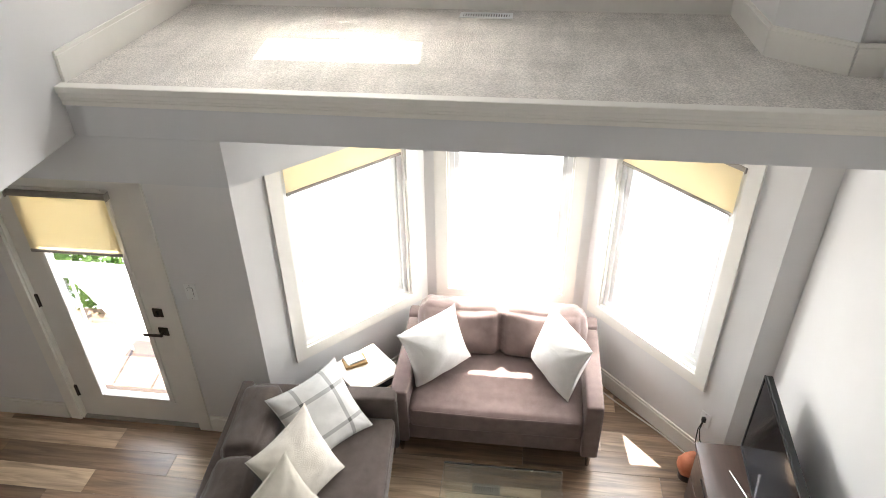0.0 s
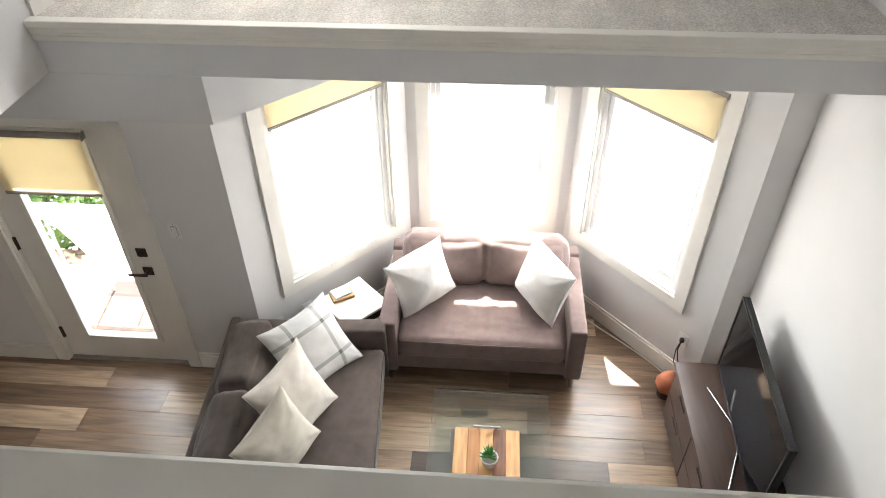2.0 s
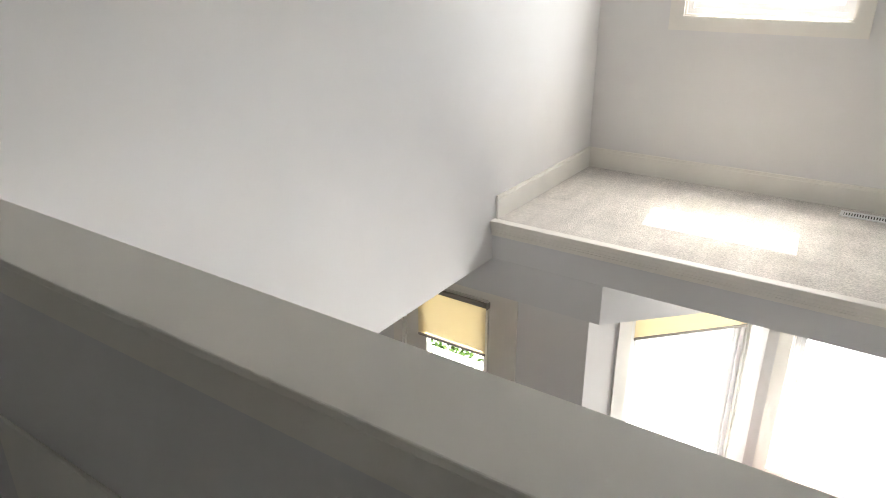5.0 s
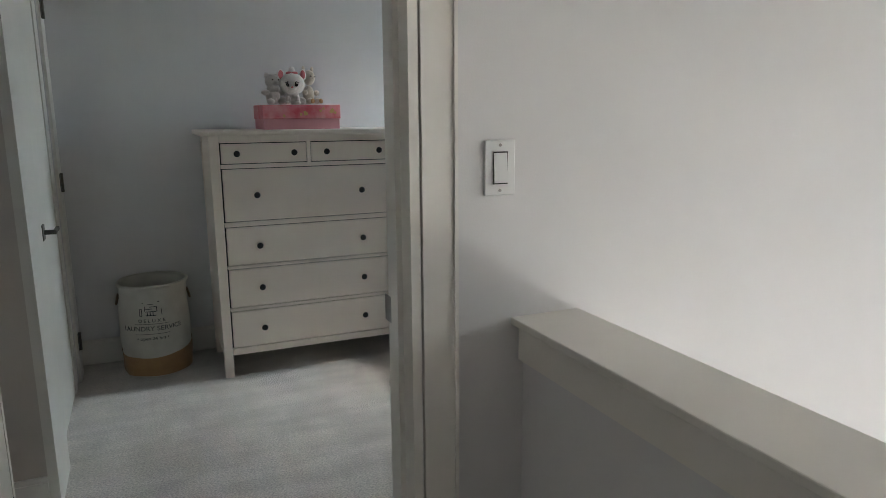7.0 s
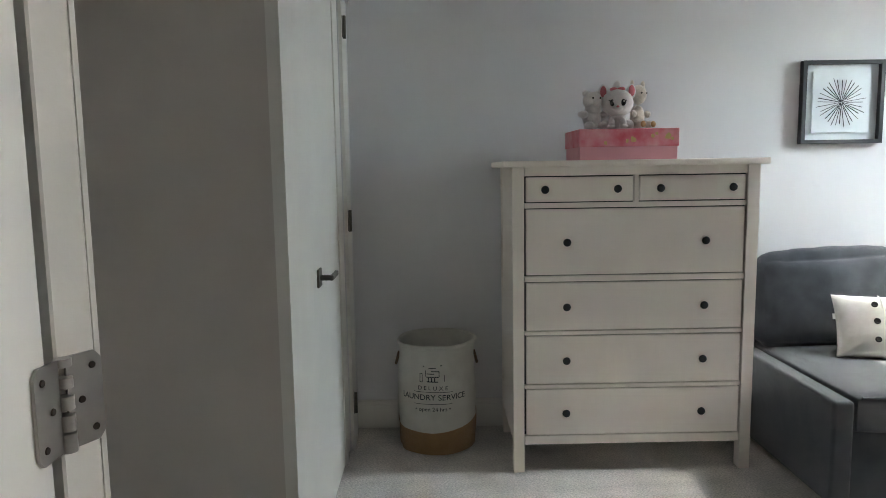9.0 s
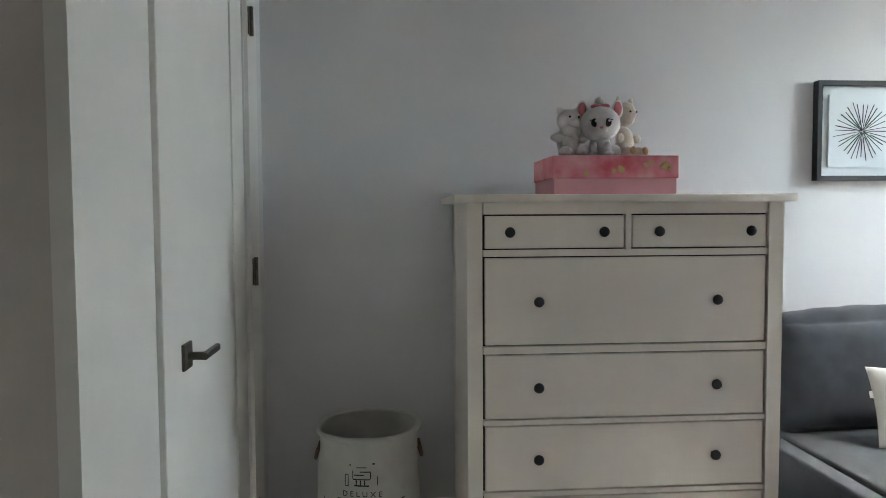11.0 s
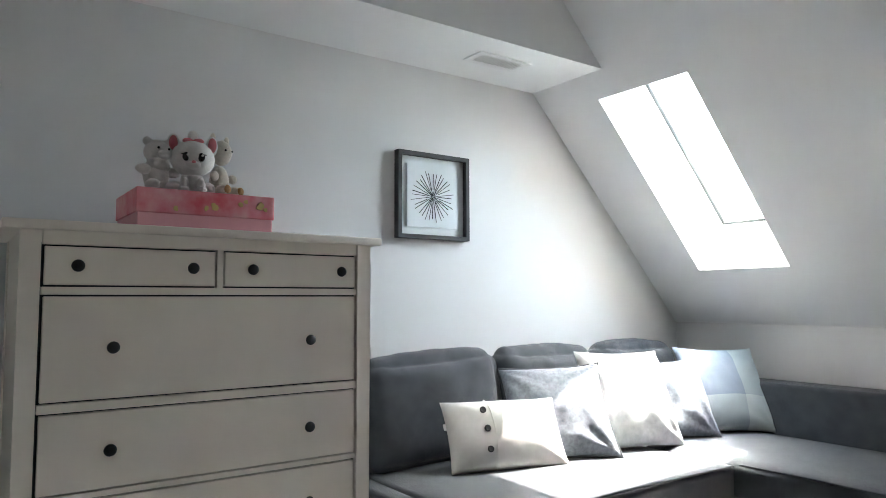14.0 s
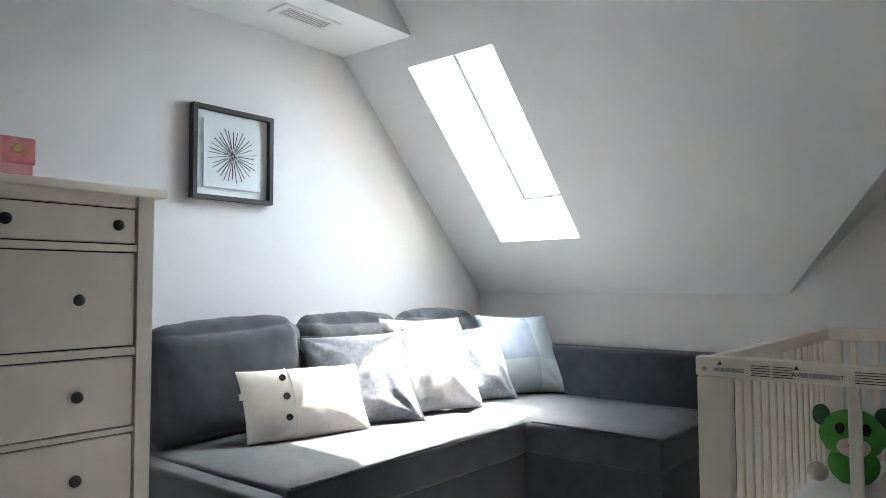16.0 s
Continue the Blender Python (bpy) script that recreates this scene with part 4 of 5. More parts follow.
for x in (CX0, CX1 - 0.028):
    part("side_rail", box(x, x + 0.028, CY0 + 0.032, CY1 - 0.032, CT - 0.040, CT - 0.004, 0.004), WHITE, cr, smooth=40)
    part("side_rail", box(x, x + 0.028, CY0 + 0.032, CY1 - 0.032, 0.22, 0.27, 0.004), WHITE, cr, smooth=40)
    bar = mesh_of("slat", box(-0.008, 0.008, -0.011, 0.011, 0.27, CT - 0.040, 0.003, 1), WHITE)
    for k in range(15):
        o = new("slat", bar)
        o.parent = cr
        o.matrix_basis = pose(x + 0.014, CY0 + 0.095 + k * 0.0745, 0)
bar = mesh_of("end_slat", box(-0.011, 0.011, -0.008, 0.008, 0.27, CT - 0.042, 0.003, 1), WHITE)
for y, xs_ in ((CY0 + 0.015, (0.29, 0.375)), (CY1 - 0.015, (0.098, 0.163, 0.228, 0.293, 0.358, 0.423, 0.488, 0.553))):
    for x in xs_:
        o = new("slat", bar)
        o.parent = cr
        o.matrix_basis = pose(CX0 + x, y, 0)
part("mattress_board", boxes((CX0 + 0.03, CX1 - 0.03, CY0 + 0.034, CY1 - 0.034, 0.30, 0.33)), WHITE, cr)
single("crib_mattress", cushion(CX1 - CX0 - 0.07, CY1 - CY0 - 0.08, 0.11, 0.03, 0.006, 8, 0.001), IVORY, "white crib mattress inside the slatted crib", "mattress", pose((CX0 + CX1) / 2, (CY0 + CY1) / 2, 0.331), smooth=60)
lab = part("warning_label", text_bm("WARNING", 0.0125), INK, cr, m=pose(CX0 + 0.068, CY0 - 0.0026, CT - 0.030, 90))
lab = part("warning_label", text_bm("AVERTISSEMENT", 0.0125), INK, cr, m=pose(CX0 + 0.232, CY0 - 0.0026, CT - 0.030, 90))
tri = prism([(-0.005, 0), (0.005, 0), (0, 0.008)], -0.0004, 0.0004, "y")
tm = mesh_of("warning_triangle", tri, INK)
for x in (0.05, 0.196):
    o = new("warning_triangle", tm)
    o.parent = cr
    o.matrix_basis = pose(CX0 + x, CY0 - 0.0026, CT - 0.016)
for x0, x1 in ((0.108, 0.150), (0.150, 0.192), (0.292, 0.35), (0.352, 0.42), (0.425, 0.5)):
    part("label_text_bars", boxes(*[(CX0 + x0 + 0.003, CX0 + x1 - 0.003, CY0 - 0.0028, CY0 - 0.0021, CT - 0.014 - k * 0.005, CT - 0.0125 - k * 0.005) for k in range(5)]), INK, cr)
part("screw", moved(turned([(0.005, 0), (0.005, 0.002)], 10), pose(CX0 + 0.018, CY0 - 0.002, CT - 0.026, 90)), METAL, cr)
GREEN = material("green_plush", (0.09, 0.42, 0.06), 0.9, vary=0.08, scale=60, bump=0.9, bump_scale=500)
GREEND = material("dark_green_plush", (0.02, 0.07, 0.03), 0.9, vary=0.08, bump=0.5)
dog = [(0.075, (0, 0, 0.14), (0.9, 1.15, 0.95), 0), (0.06, (0, 0, 0.055), (1, 1.1, 1), 0), (0.035, (0.06, 0, 0.115), (0.9, 1.2, 0.8), 3), (0.011, (0.092, 0, 0.125), (0.8, 1.2, 0.9), 2), (0.026, (0, 0.078, 0.19), (0.5, 0.9, 1.2), 1), (0.026, (0, -0.078, 0.19), (0.5, 0.9, 1.2), 1),
       (0.014, (0.06, 0.032, 0.165), (0.5, 0.9, 1.2), 2), (0.014, (0.06, -0.032, 0.165), (0.5, 0.9, 1.2), 2), (0.028, (0.07, 0.09, 0.04), (0.7, 1, 1), 3), (0.028, (0.07, -0.09, 0.04), (0.7, 1, 1), 3)]
toy("stuffed_dog", "bright green plush dog sitting in the crib", dog, [GREEN, GREEND, EYES, PLUSHC], pose(-0.915, 2.60, 0.441, 0, 0, -80))["group"] = "toys in the crib"

# ---- landing details ----
def wall_plate(name, label, m, rocker=True):
    """Plate in the x-z plane facing -y."""
    w = thing(name, label, "switch" if rocker else "outlet", m)
    part("plate", box(-0.036, 0.036, -0.006, 0, -0.058, 0.058, 0.002, 1), PLASTIC, w)
    if rocker:
        part("rocker_frame", boxes((-0.018, 0.018, -0.0072, -0.006, -0.035, 0.035)), PLASTIC, w)
        # Black sheet for the shade in the slit round the rocker.
        part("rocker_gap_shade", boxes((-0.0175, 0.0175, -0.0076, -0.0072, -0.034, 0.034)), BLACK, w)
        part("rocker", prism([(-0.0125, -0.031), (-0.008, 0.031), (-0.006, 0.031), (-0.006, -0.031)], -0.0155, 0.0155, "x"), PLASTIC, w)
    else:
        for z in (-0.02, 0.02):
            part("socket", box(-0.016, 0.016, -0.008, -0.006, z - 0.014, z + 0.014, 0.001, 1), PLASTIC, w)
    for z in (-0.047, 0.047):
        part("screw", moved(turned([(0.0035, 0), (0.0035, 0.001)], 8), pose(0, -0.006, z, 90)), METAL, w)
    return w


wall_plate("light_switch", "white rocker light switch beside the bedroom doorway", pose(XE1, 0.713, 1.280, 0, 0, 90))
wall_plate("outlet", "white wall outlet low on the closet side wall", pose(XC, -0.607, 0.375, 0, 0, 90), False)
gr = thing("return_grille", "white return-air plate low on the half wall", "vent", pose(0.0, HY0, 0))
part("plate", box(0.0, 0.75, -0.012, 0, 0.135, 0.45, 0.003, 1), TRIM, gr)
# Door hardware on the jamb.
def butt_hinge(m):
    """Two leaves and a knuckle; one leaf on the jamb (facing y), one on the door's edge."""
    h = thing("door_hinge", "brushed steel butt hinge between jamb and open door", "hinge", m, "hinges of the bedroom doorway")
    part("jamb_leaf", prism([(0.006, -0.039), (0.034, -0.039), (0.040, -0.032), (0.040, 0.032), (0.034, 0.039), (0.006, 0.039)], -0.001, 0.002, "y"), METAL, h)
    part("door_leaf", moved(prism([(-0.004, -0.039), (-0.030, -0.039), (-0.036, -0.032), (-0.036, 0.032), (-0.030, 0.039), (-0.004, 0.039)], -0.001, 0.002, "y"), pose(0, 0, 0, 0, 0, -28)), METAL, h)
    for k in range(5):
        part("knuckle", moved(turned([(0.0065, -0.0398 + k * 0.018), (0.0065, -0.0239 + k * 0.0157)], 12), pose(0, 0.003, 0)), METAL, h, smooth=40)
    for x, z in ((0.03, -0.027), (0.03, 0.027), (0.018, 0.0)):
        part("screw", moved(turned([(0.0032, 0), (0.0028, 0.0012)], 10), pose(x, 0.002, z, -90)), DARKMETAL, h)
    for x, z in ((-0.027, -0.027), (-0.027, 0.027), (-0.016, 0.0)):
        part("screw", moved(turned([(0.0032, 0), (0.0028, 0.0012)], 10), pose(0, 0, 0, 0, 0, -28) @ pose(x, 0.002, z, -90)), DARKMETAL, h)


for z in (0.22, 1.099, 1.86):
    butt_hinge(pose(XE0 - 0.030, DY0 + J + 0.002, z))
single("strike_plate", box(-0.030, 0.012, -0.002, 0, -0.03, 0.03, 0.0008, 1), METAL, "brushed steel strike plate on the door jamb", "strike plate", pose(XE0 + 0.0, DY1 - J, 0.965))

# ---- living room ----
def planks():
    """Laminate boards along x, one mesh per length."""
    m = bpy.data.materials.new("laminate_planks")
    m.use_nodes = True
    n, l = m.node_tree.nodes, m.node_tree.links
    b = n["Principled BSDF"]
    info, tc, mp = n.new("ShaderNodeObjectInfo"), n.new("ShaderNodeTexCoord"), n.new("ShaderNodeMapping")
    mp.inputs["Scale"].default_value = (1.1, 14, 14)
    off = n.new("ShaderNodeVectorMath")
    off.operation = "ADD"
    mul = n.new("ShaderNodeMath")
    mul.operation = "MULTIPLY"
    mul.inputs[1].default_value = 91.0
    l.new(info.outputs["Random"], mul.inputs[0])
    l.new(tc.outputs["Object"], off.inputs[0]), l.new(mul.outputs[0], off.inputs[1])
    l.new(off.outputs[0], mp.inputs["Vector"])
    tone = n.new("ShaderNodeValToRGB")
    e = tone.color_ramp.elements
    e[0].position, e[0].color = 0.0, (0.075, 0.048, 0.034, 1)
    e[1].position, e[1].color = 1.0, (0.50, 0.37, 0.25, 1)
    for pos, c in ((0.25, (0.27, 0.175, 0.11, 1)), (0.5, (0.17, 0.112, 0.076, 1)), (0.75, (0.38, 0.265, 0.18, 1))):
        x = e.new(pos)
        x.color = c
    l.new(info.outputs["Random"], tone.inputs[0])
    grain = n.new("ShaderNodeTexNoise")
    grain.inputs["Scale"].default_value, grain.inputs["Detail"].default_value, grain.inputs["Distortion"].default_value = 2.2, 8, 0.8
    l.new(mp.outputs[0], grain.inputs["Vector"])
    rng = n.new("ShaderNodeMapRange")
    rng.inputs[1].default_value, rng.inputs[2].default_value, rng.inputs[3].default_value, rng.inputs[4].default_value = 0.3, 0.72, 0.55, 1.35
    l.new(grain.outputs[0], rng.inputs[0])
    mix = n.new("ShaderNodeMix")
    mix.data_type, mix.blend_type = "RGBA", "MULTIPLY"
    mix.inputs[0].default_value = 1.0
    l.new(tone.outputs[0], mix.inputs[6]), l.new(rng.outputs[0], mix.inputs[7])
    l.new(mix.outputs[2], b.inputs["Base Color"])
    b.inputs["Roughness"].default_value = 0.30
    bp = n.new("ShaderNodeBump")
    bp.inputs["Strength"].default_value, bp.inputs["Distance"].default_value = 0.12, 0.002
    l.new(grain.outputs[0], bp.inputs["Height"]), l.new(bp.outputs[0], b.inputs["Normal"])
    floor = thing("floor_living", "brown multi-tone wood laminate plank floor", "floor", pose(0, 0, ZL), kind="structure")
    meshes = {}
    rnd = random.Random(21)
    w, y = 0.178, -1.7
    while y < 4.95:
        x = -3.1 - rnd.uniform(0, 1.1)
        while x < XT:
            x0, x1 = max(x, -3.1), min(x + 1.22, XT)
            x += 1.22
            ln = round(x1 - x0, 2)
            if ln < 0.05:
                continue
            if ln not in meshes:
                meshes[ln] = mesh_of("plank", box(0, ln - 0.0008, 0, w - 0.0008, -0.012, 0, 0.0007, 1), m)
            o = new("plank", meshes[ln])
            o.parent = floor
            o.matrix_basis = pose(x0, y, 0)
        y += w
    return floor


# Entry door.
def entry_door():
    d = thing("door_1", "white entry door with a tall glass insert and dark hardware", "door", pose(0, YD, ZL), kind="structure")
    x0, x1, gx0, gx1, gz0, gz1 = EX0 + 0.02, EX1 - 0.02, -0.955, -0.463, 0.235, 1.855
    y = 0.03
    part("slab", boxes((x0, gx0 - 0.03, y, y + 0.044, 0.012, 2.03), (gx1 + 0.03, x1, y, y + 0.044, 0.012, 2.03), (gx0 - 0.03, gx1 + 0.03, y, y + 0.044, 0.012, gz0 - 0.03), (gx0 - 0.03, gx1 + 0.03, y, y + 0.044, gz1 + 0.03, 2.03)), TRIM, d)
    part("glass_frame", bevelled(boxes((gx0 - 0.035, gx0, y - 0.012, y + 0.05, gz0 - 0.035, gz1 + 0.035), (gx1, gx1 + 0.035, y - 0.012, y + 0.05, gz0 - 0.035, gz1 + 0.035), (gx0, gx1, y - 0.012, y + 0.05, gz0 - 0.035, gz0), (gx0, gx1, y - 0.012, y + 0.05, gz1, gz1 + 0.035)), 0.004, 1), TRIM, d)
    g = part("pane", boxes((gx0, gx1, y + 0.018, y + 0.024, gz0, gz1)), GLASS, d)
    g.visible_shadow = False
    lever(d, pose(-0.348, y, 0.865, 180, 0, 0), DARKMETAL, -1)
    part("deadbolt", joined(box(-0.032, 0.032, -0.010, 0, -0.032, 0.032, 0.002, 1), boxes((-0.006, 0.006, -0.028, -0.010, -0.018, 0.018))), DARKMETAL, d, m=pose(-0.348, y, 1.02))
    hh = mesh_of("hinge", joined(boxes((-0.018, 0.018, -0.003, 0, -0.05, 0.05)), moved(turned([(0.007, -0.052), (0.007, 0.052)], 10), pose(0, -0.007, 0))), DARKMETAL)
    for z in (0.25, 1.05, 1.83):
        o = new("hinge", hh)
        o.parent = d
        o.matrix_basis = pose(EX0 + 0.016, y, z)
    structure("door_frame_entry", boxes((EX0, EX0 + 0.018, YD, YD + 0.14, ZL, EH), (EX1 - 0.018, EX1, YD, YD + 0.14, ZL, EH), (EX0, EX1, YD, YD + 0.14, EH - 0.018, EH),
              (EX0 - 0.075, EX0 + 0.004, YD - 0.016, YD, ZL, EH + 0.08), (EX1 - 0.004, EX1 + 0.078, YD - 0.016, YD, ZL, EH + 0.08), (EX0 + 0.004, EX1 - 0.004, YD - 0.016, YD, EH - 0.004, EH + 0.08)), TRIM, "white painted frame and casing of the entry door", "door frame")
    structure("door_sill", boxes((EX0 + 0.018, EX1 - 0.018, YD, YD + 0.14, ZL - 0.01, ZL + 0.01)), METAL, "metal threshold of the entry door", "threshold")


entry_door()

BLIND = bpy.data.materials.new("yellow_blind_cloth")
BLIND.use_nodes = True
_n, _l = BLIND.node_tree.nodes, BLIND.node_tree.links
_b = _n["Principled BSDF"]
_b.inputs["Base Color"].default_value, _b.inputs["Roughness"].default_value = (0.86, 0.77, 0.58, 1), 0.9
_t = _n.new("ShaderNodeBsdfTranslucent")
_t.inputs[0].default_value = (0.93, 0.82, 0.60, 1)
_x = _n.new("ShaderNodeMixShader")
_x.inputs[0].default_value = 0.55
_w = _n.new("ShaderNodeTexNoise")
_w.inputs["Scale"].default_value = 500
_u = _n.new("ShaderNodeBump")
_u.inputs["Strength"].default_value, _u.inputs["Distance"].default_value = 0.3, 0.001
_l.new(_w.outputs[0], _u.inputs["Height"]), _l.new(_u.outputs[0], _b.inputs["Normal"])
_l.new(_b.outputs[0], _x.inputs[1]), _l.new(_t.outputs[0], _x.inputs[2]), _l.new(_x.outputs[0], _n["Material Output"].inputs[0])
TUBEM = material("grey_blind_tube", (0.30, 0.27, 0.24), 0.5, vary=0.05)


def roller_blind(label, m, w, drop):
    """x along the tube, y into the room (negative), hung from z = 0 downwards."""
    b = thing("roller_blind", label, "blind", m, "yellow roller blinds")
    part("tube", moved(turned([(0.019, 0), (0.019, w)], 16), pose(0, -0.025, -0.02, 0, 90, 0)), TUBEM, b, smooth=40)
    part("cloth", boxes((0.012, w - 0.012, -0.030, -0.0285, -drop, -0.02)), BLIND, b, "pale yellow blind cloth")
    part("bottom_bar", box(0.010, w - 0.010, -0.036, -0.024, -drop - 0.022, -drop, 0.004, 1), TUBEM, b, smooth=40)
    for x in (-0.006, w + 0.001):
        part("bracket", boxes((x, x + 0.005, -0.045, 0.0, -0.042, 0.004)), METAL, b)
    return b


roller_blind("short yellow roller blind on the entry door glass", pose(-1.02, YD + 0.018, ZL + 1.885), 0.60, 0.40)
roller_blind("yellow roller blind partly lowered in the bay window", mL @ pose(0.31, 0.028, WZ1), 0.84, 0.29)
roller_blind("yellow roller blind partly lowered in the bay window", mR @ pose(0.17, 0.028, WZ1), 0.80, 0.29)
wall_plate("light_switch", "white double rocker light switch beside the entry door", pose(-0.07, YD, -1.37, 0, 0, 0))
ow = wall_plate("outlet", "white wall outlet with a black plug under the bay window", mR @ pose(1.13, 0, ZL + 0.36), False)
CORDB = material("black_cord", (0.015, 0.015, 0.016), 0.5)
CORDW = material("white_cord", (0.65, 0.62, 0.57), 0.5)
wall_plate("outlet", "white wall outlet under the bay window beside the sofa", mL @ pose(0.13, 0, ZL + 0.36), False)
wall_plate("outlet", "white wall outlet under the bay window beside the sofa", mL @ pose(0.36, 0, ZL + 0.36), False)
oc = mR @ Vector((1.13, -0.02, ZL + 0.37))
single("power_cord", joined(moved(box(-0.013, 0.013, -0.013, 0.013, -0.016, 0.016, 0.004), Matrix.Translation(oc)), tube([oc + Vector((0, 0, -0.012)), oc + Vector((-0.02, -0.03, -0.06)), oc + Vector((0.0, -0.03, -0.16)), oc + Vector((0.03, -0.06, -0.20)), oc + Vector((0.02, -0.16, -0.20))], 0.004),
       tube([oc + Vector((0, 0, 0.0)), oc + Vector((-0.035, -0.04, -0.05)), oc + Vector((-0.03, -0.045, -0.16)), oc + Vector((0.01, -0.09, -0.21))], 0.004)), CORDB, "black power cords hanging from the outlet", "cord", smooth=60)
cp = [mR @ Vector((x, -0.05 - 0.02 * math.sin(x * 5), ZL + 0.006)) for x in [0.1 + 0.1 * i for i in range(11)]]
single("floor_cable", tube(cp + [Vector((3.05, 3.92, ZL + 0.006))], 0.0055), CORDW, "pale cable lying along the baseboard", "cable", smooth=60)

# ---- seats ----
LEGM = material("chrome_leg", (0.5, 0.48, 0.46), 0.25, 1.0)


def creased(bm, sx, sy, seed, lines, depth=0.005, width=0.012):
    """Presses narrow soft folds, running front to back, into a cushion's upper side."""
    rn = random.Random(seed)
    rows = [(rn.uniform(-0.46, 0.46) * sx, rn.uniform(0.3, 1.0) * depth, rn.uniform(-0.5, 0.5) * sy, rn.uniform(0.15, 0.5) * sy) for _ in range(lines)]
    for v in bm.verts:
        for x, a, y, ln in rows:
            wob = 0.02 * noise.noise(Vector((x * 9, v.co.y * 4, seed)))
            v.co.z -= a * math.exp(-((v.co.x - x - wob) / width) ** 2 - ((v.co.y - y) / ln) ** 4) * (1 if v.co.z > 0.06 else 0)
    return bm


def couch(name, label, m, w, d, seats, mat, arm_w=0.11, arm_h=0.58, back_h=0.60, seat_h=0.43, cush_h=0.36, seed=0, back_t=0.11, cush_t=0.19):
    """x along its length, y backwards from the front edge (0) to d."""
    c = thing(name, label, "sofa", m)
    part("frame", box(0, w, 0.03, d, 0.13, 0.26, 0.015), mat, c, smooth=40)
    part("back", box(0, w, d - back_t, d, 0.13, back_h, 0.018, 3), mat, c, smooth=40)
    for x in (0, w - arm_w):
        part("arm", box(x, x + arm_w, 0, d - back_t - 0.002, 0.12, arm_h, 0.018, 3), mat, c, smooth=40)
        part("arm_seam", joined(tube([(x + 0.004, 0.001, 0.14), (x + 0.004, 0.001, arm_h - 0.02)], 0.0025, 6), tube([(x + arm_w - 0.004, 0.001, 0.14), (x + arm_w - 0.004, 0.001, arm_h - 0.02)], 0.0025, 6)), mat, c)
    sw, sd_ = w - 2 * arm_w - 0.008, d - back_t - 0.02
    part("seat_cushion", moved(creased(cushion(sw, sd_, seat_h - 0.255, 0.035, 0.014, seed, 0.0035, 44), sw, sd_, seed, 26, 0.006), pose(w / 2, sd_ / 2 + 0.012, 0.258)), mat, c, smooth=60)
    part("seat_piping", tube([(arm_w + 0.03, 0.014, seat_h - 0.018), (w / 2, 0.004, seat_h - 0.016), (w - arm_w - 0.03, 0.014, seat_h - 0.018)], 0.004, 6), mat, c, smooth=60)
    k = sw / seats
    for i in range(seats):
        b = cushion(k - 0.006, cush_t, cush_h + 0.02, 0.06, 0.035, seed + 3 + i, 0.008, 26)
        for v in b.verts:
            v.co.z -= 0.018 * math.cos(v.co.x / k * math.pi) ** 2 * (v.co.z / cush_h) ** 3
        part("back_cushion", moved(b, pose(arm_w + 0.004 + k * (i + 0.5), d - back_t - 0.03 - cush_t / 2, seat_h - 0.01, -10)), mat, c, smooth=60)
    for x in (0.05, w - 0.05):
        for y in (0.05, d - 0.06):
            part("leg", moved(turned([(0.013, 0), (0.023, 0.132)], 12), pose(x, y, 0)), LEGM, c, smooth=60)
    return c


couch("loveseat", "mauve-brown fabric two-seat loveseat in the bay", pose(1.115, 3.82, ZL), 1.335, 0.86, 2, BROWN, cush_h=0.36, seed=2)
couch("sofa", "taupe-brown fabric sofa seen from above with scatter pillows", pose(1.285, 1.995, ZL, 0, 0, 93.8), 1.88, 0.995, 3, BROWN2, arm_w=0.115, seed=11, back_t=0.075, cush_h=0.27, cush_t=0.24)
LG = "pillows on the living room sofas"
sz = ZL + 0.425


def loose(name, label, m, w, h, t, mat, seed, pinch=0.12, piping=None):
    p_ = thing(name, label, "pillow", m, LG)
    part("cover", pillow(w, h, t, seed, pinch, crease=0.007), mat, p_, smooth=80)
    part("seam", rim(w, h, 0.003, pinch), piping or mat, p_, smooth=80)
    return p_


loose("throw_pillow", "plump ivory cotton pillow on the loveseat", pose(1.421, 4.158, sz + 0.03, -12.7, -9.5, 38.7), 0.44, 0.44, 0.26, IVORY, 21)
loose("throw_pillow", "plump ivory cotton pillow on the loveseat", pose(2.12, 4.18, sz + 0.03, -13.9, 6.4, -55.9), 0.44, 0.44, 0.26, IVORY, 22)
PLAID = striped("grey_windowpane_plaid", (0.70, 0.69, 0.67), (0.13, 0.125, 0.12), ((-0.10, 0.012), (0.115, 0.012)), ((0.12, 0.012), (0.345, 0.012)))
loose("plaid_pillow", "large pale pillow with a grey windowpane plaid", pose(0.877, 3.466, sz + 0.015, -43.2, -1.6, 50.5), 0.50, 0.48, 0.18, PLAID, 23)
loose("knit_pillow", "cream knitted pillow on the sofa", pose(0.842, 3.115, sz + 0.015, -29.4, -1.2, 65.9), 0.47, 0.47, 0.19, KNIT, 24)
loose("throw_pillow", "warm grey cotton pillow on the sofa", pose(0.814, 2.85, sz + 0.03, -19.4, -9.5, 67.0), 0.44, 0.44, 0.18, GREIGE, 25)

# ---- tables ----
DARKWOOD = material("dark_walnut", (0.072, 0.038, 0.027), 0.42, vary=0.2, scale=3, color2=(0.045, 0.024, 0.018), stretch=(9, 1, 9), bump=0.05, bump_scale=60)
BLACKL = material("black_lacquer", (0.02, 0.018, 0.018), 0.35, vary=0.1)
sd = thing("side_table", "small black side table with a white top in the bay corner", "table", pose(0.915, 4.05, ZL, 0, 0, 46))
part("top", box(-0.17, 0.17, -0.17, 0.17, 0.525, 0.545, 0.003), WHITE, sd, smooth=40)
part("shelf", box(-0.16, 0.16, -0.16, 0.16, 0.14, 0.16, 0.003), BLACKL, sd)
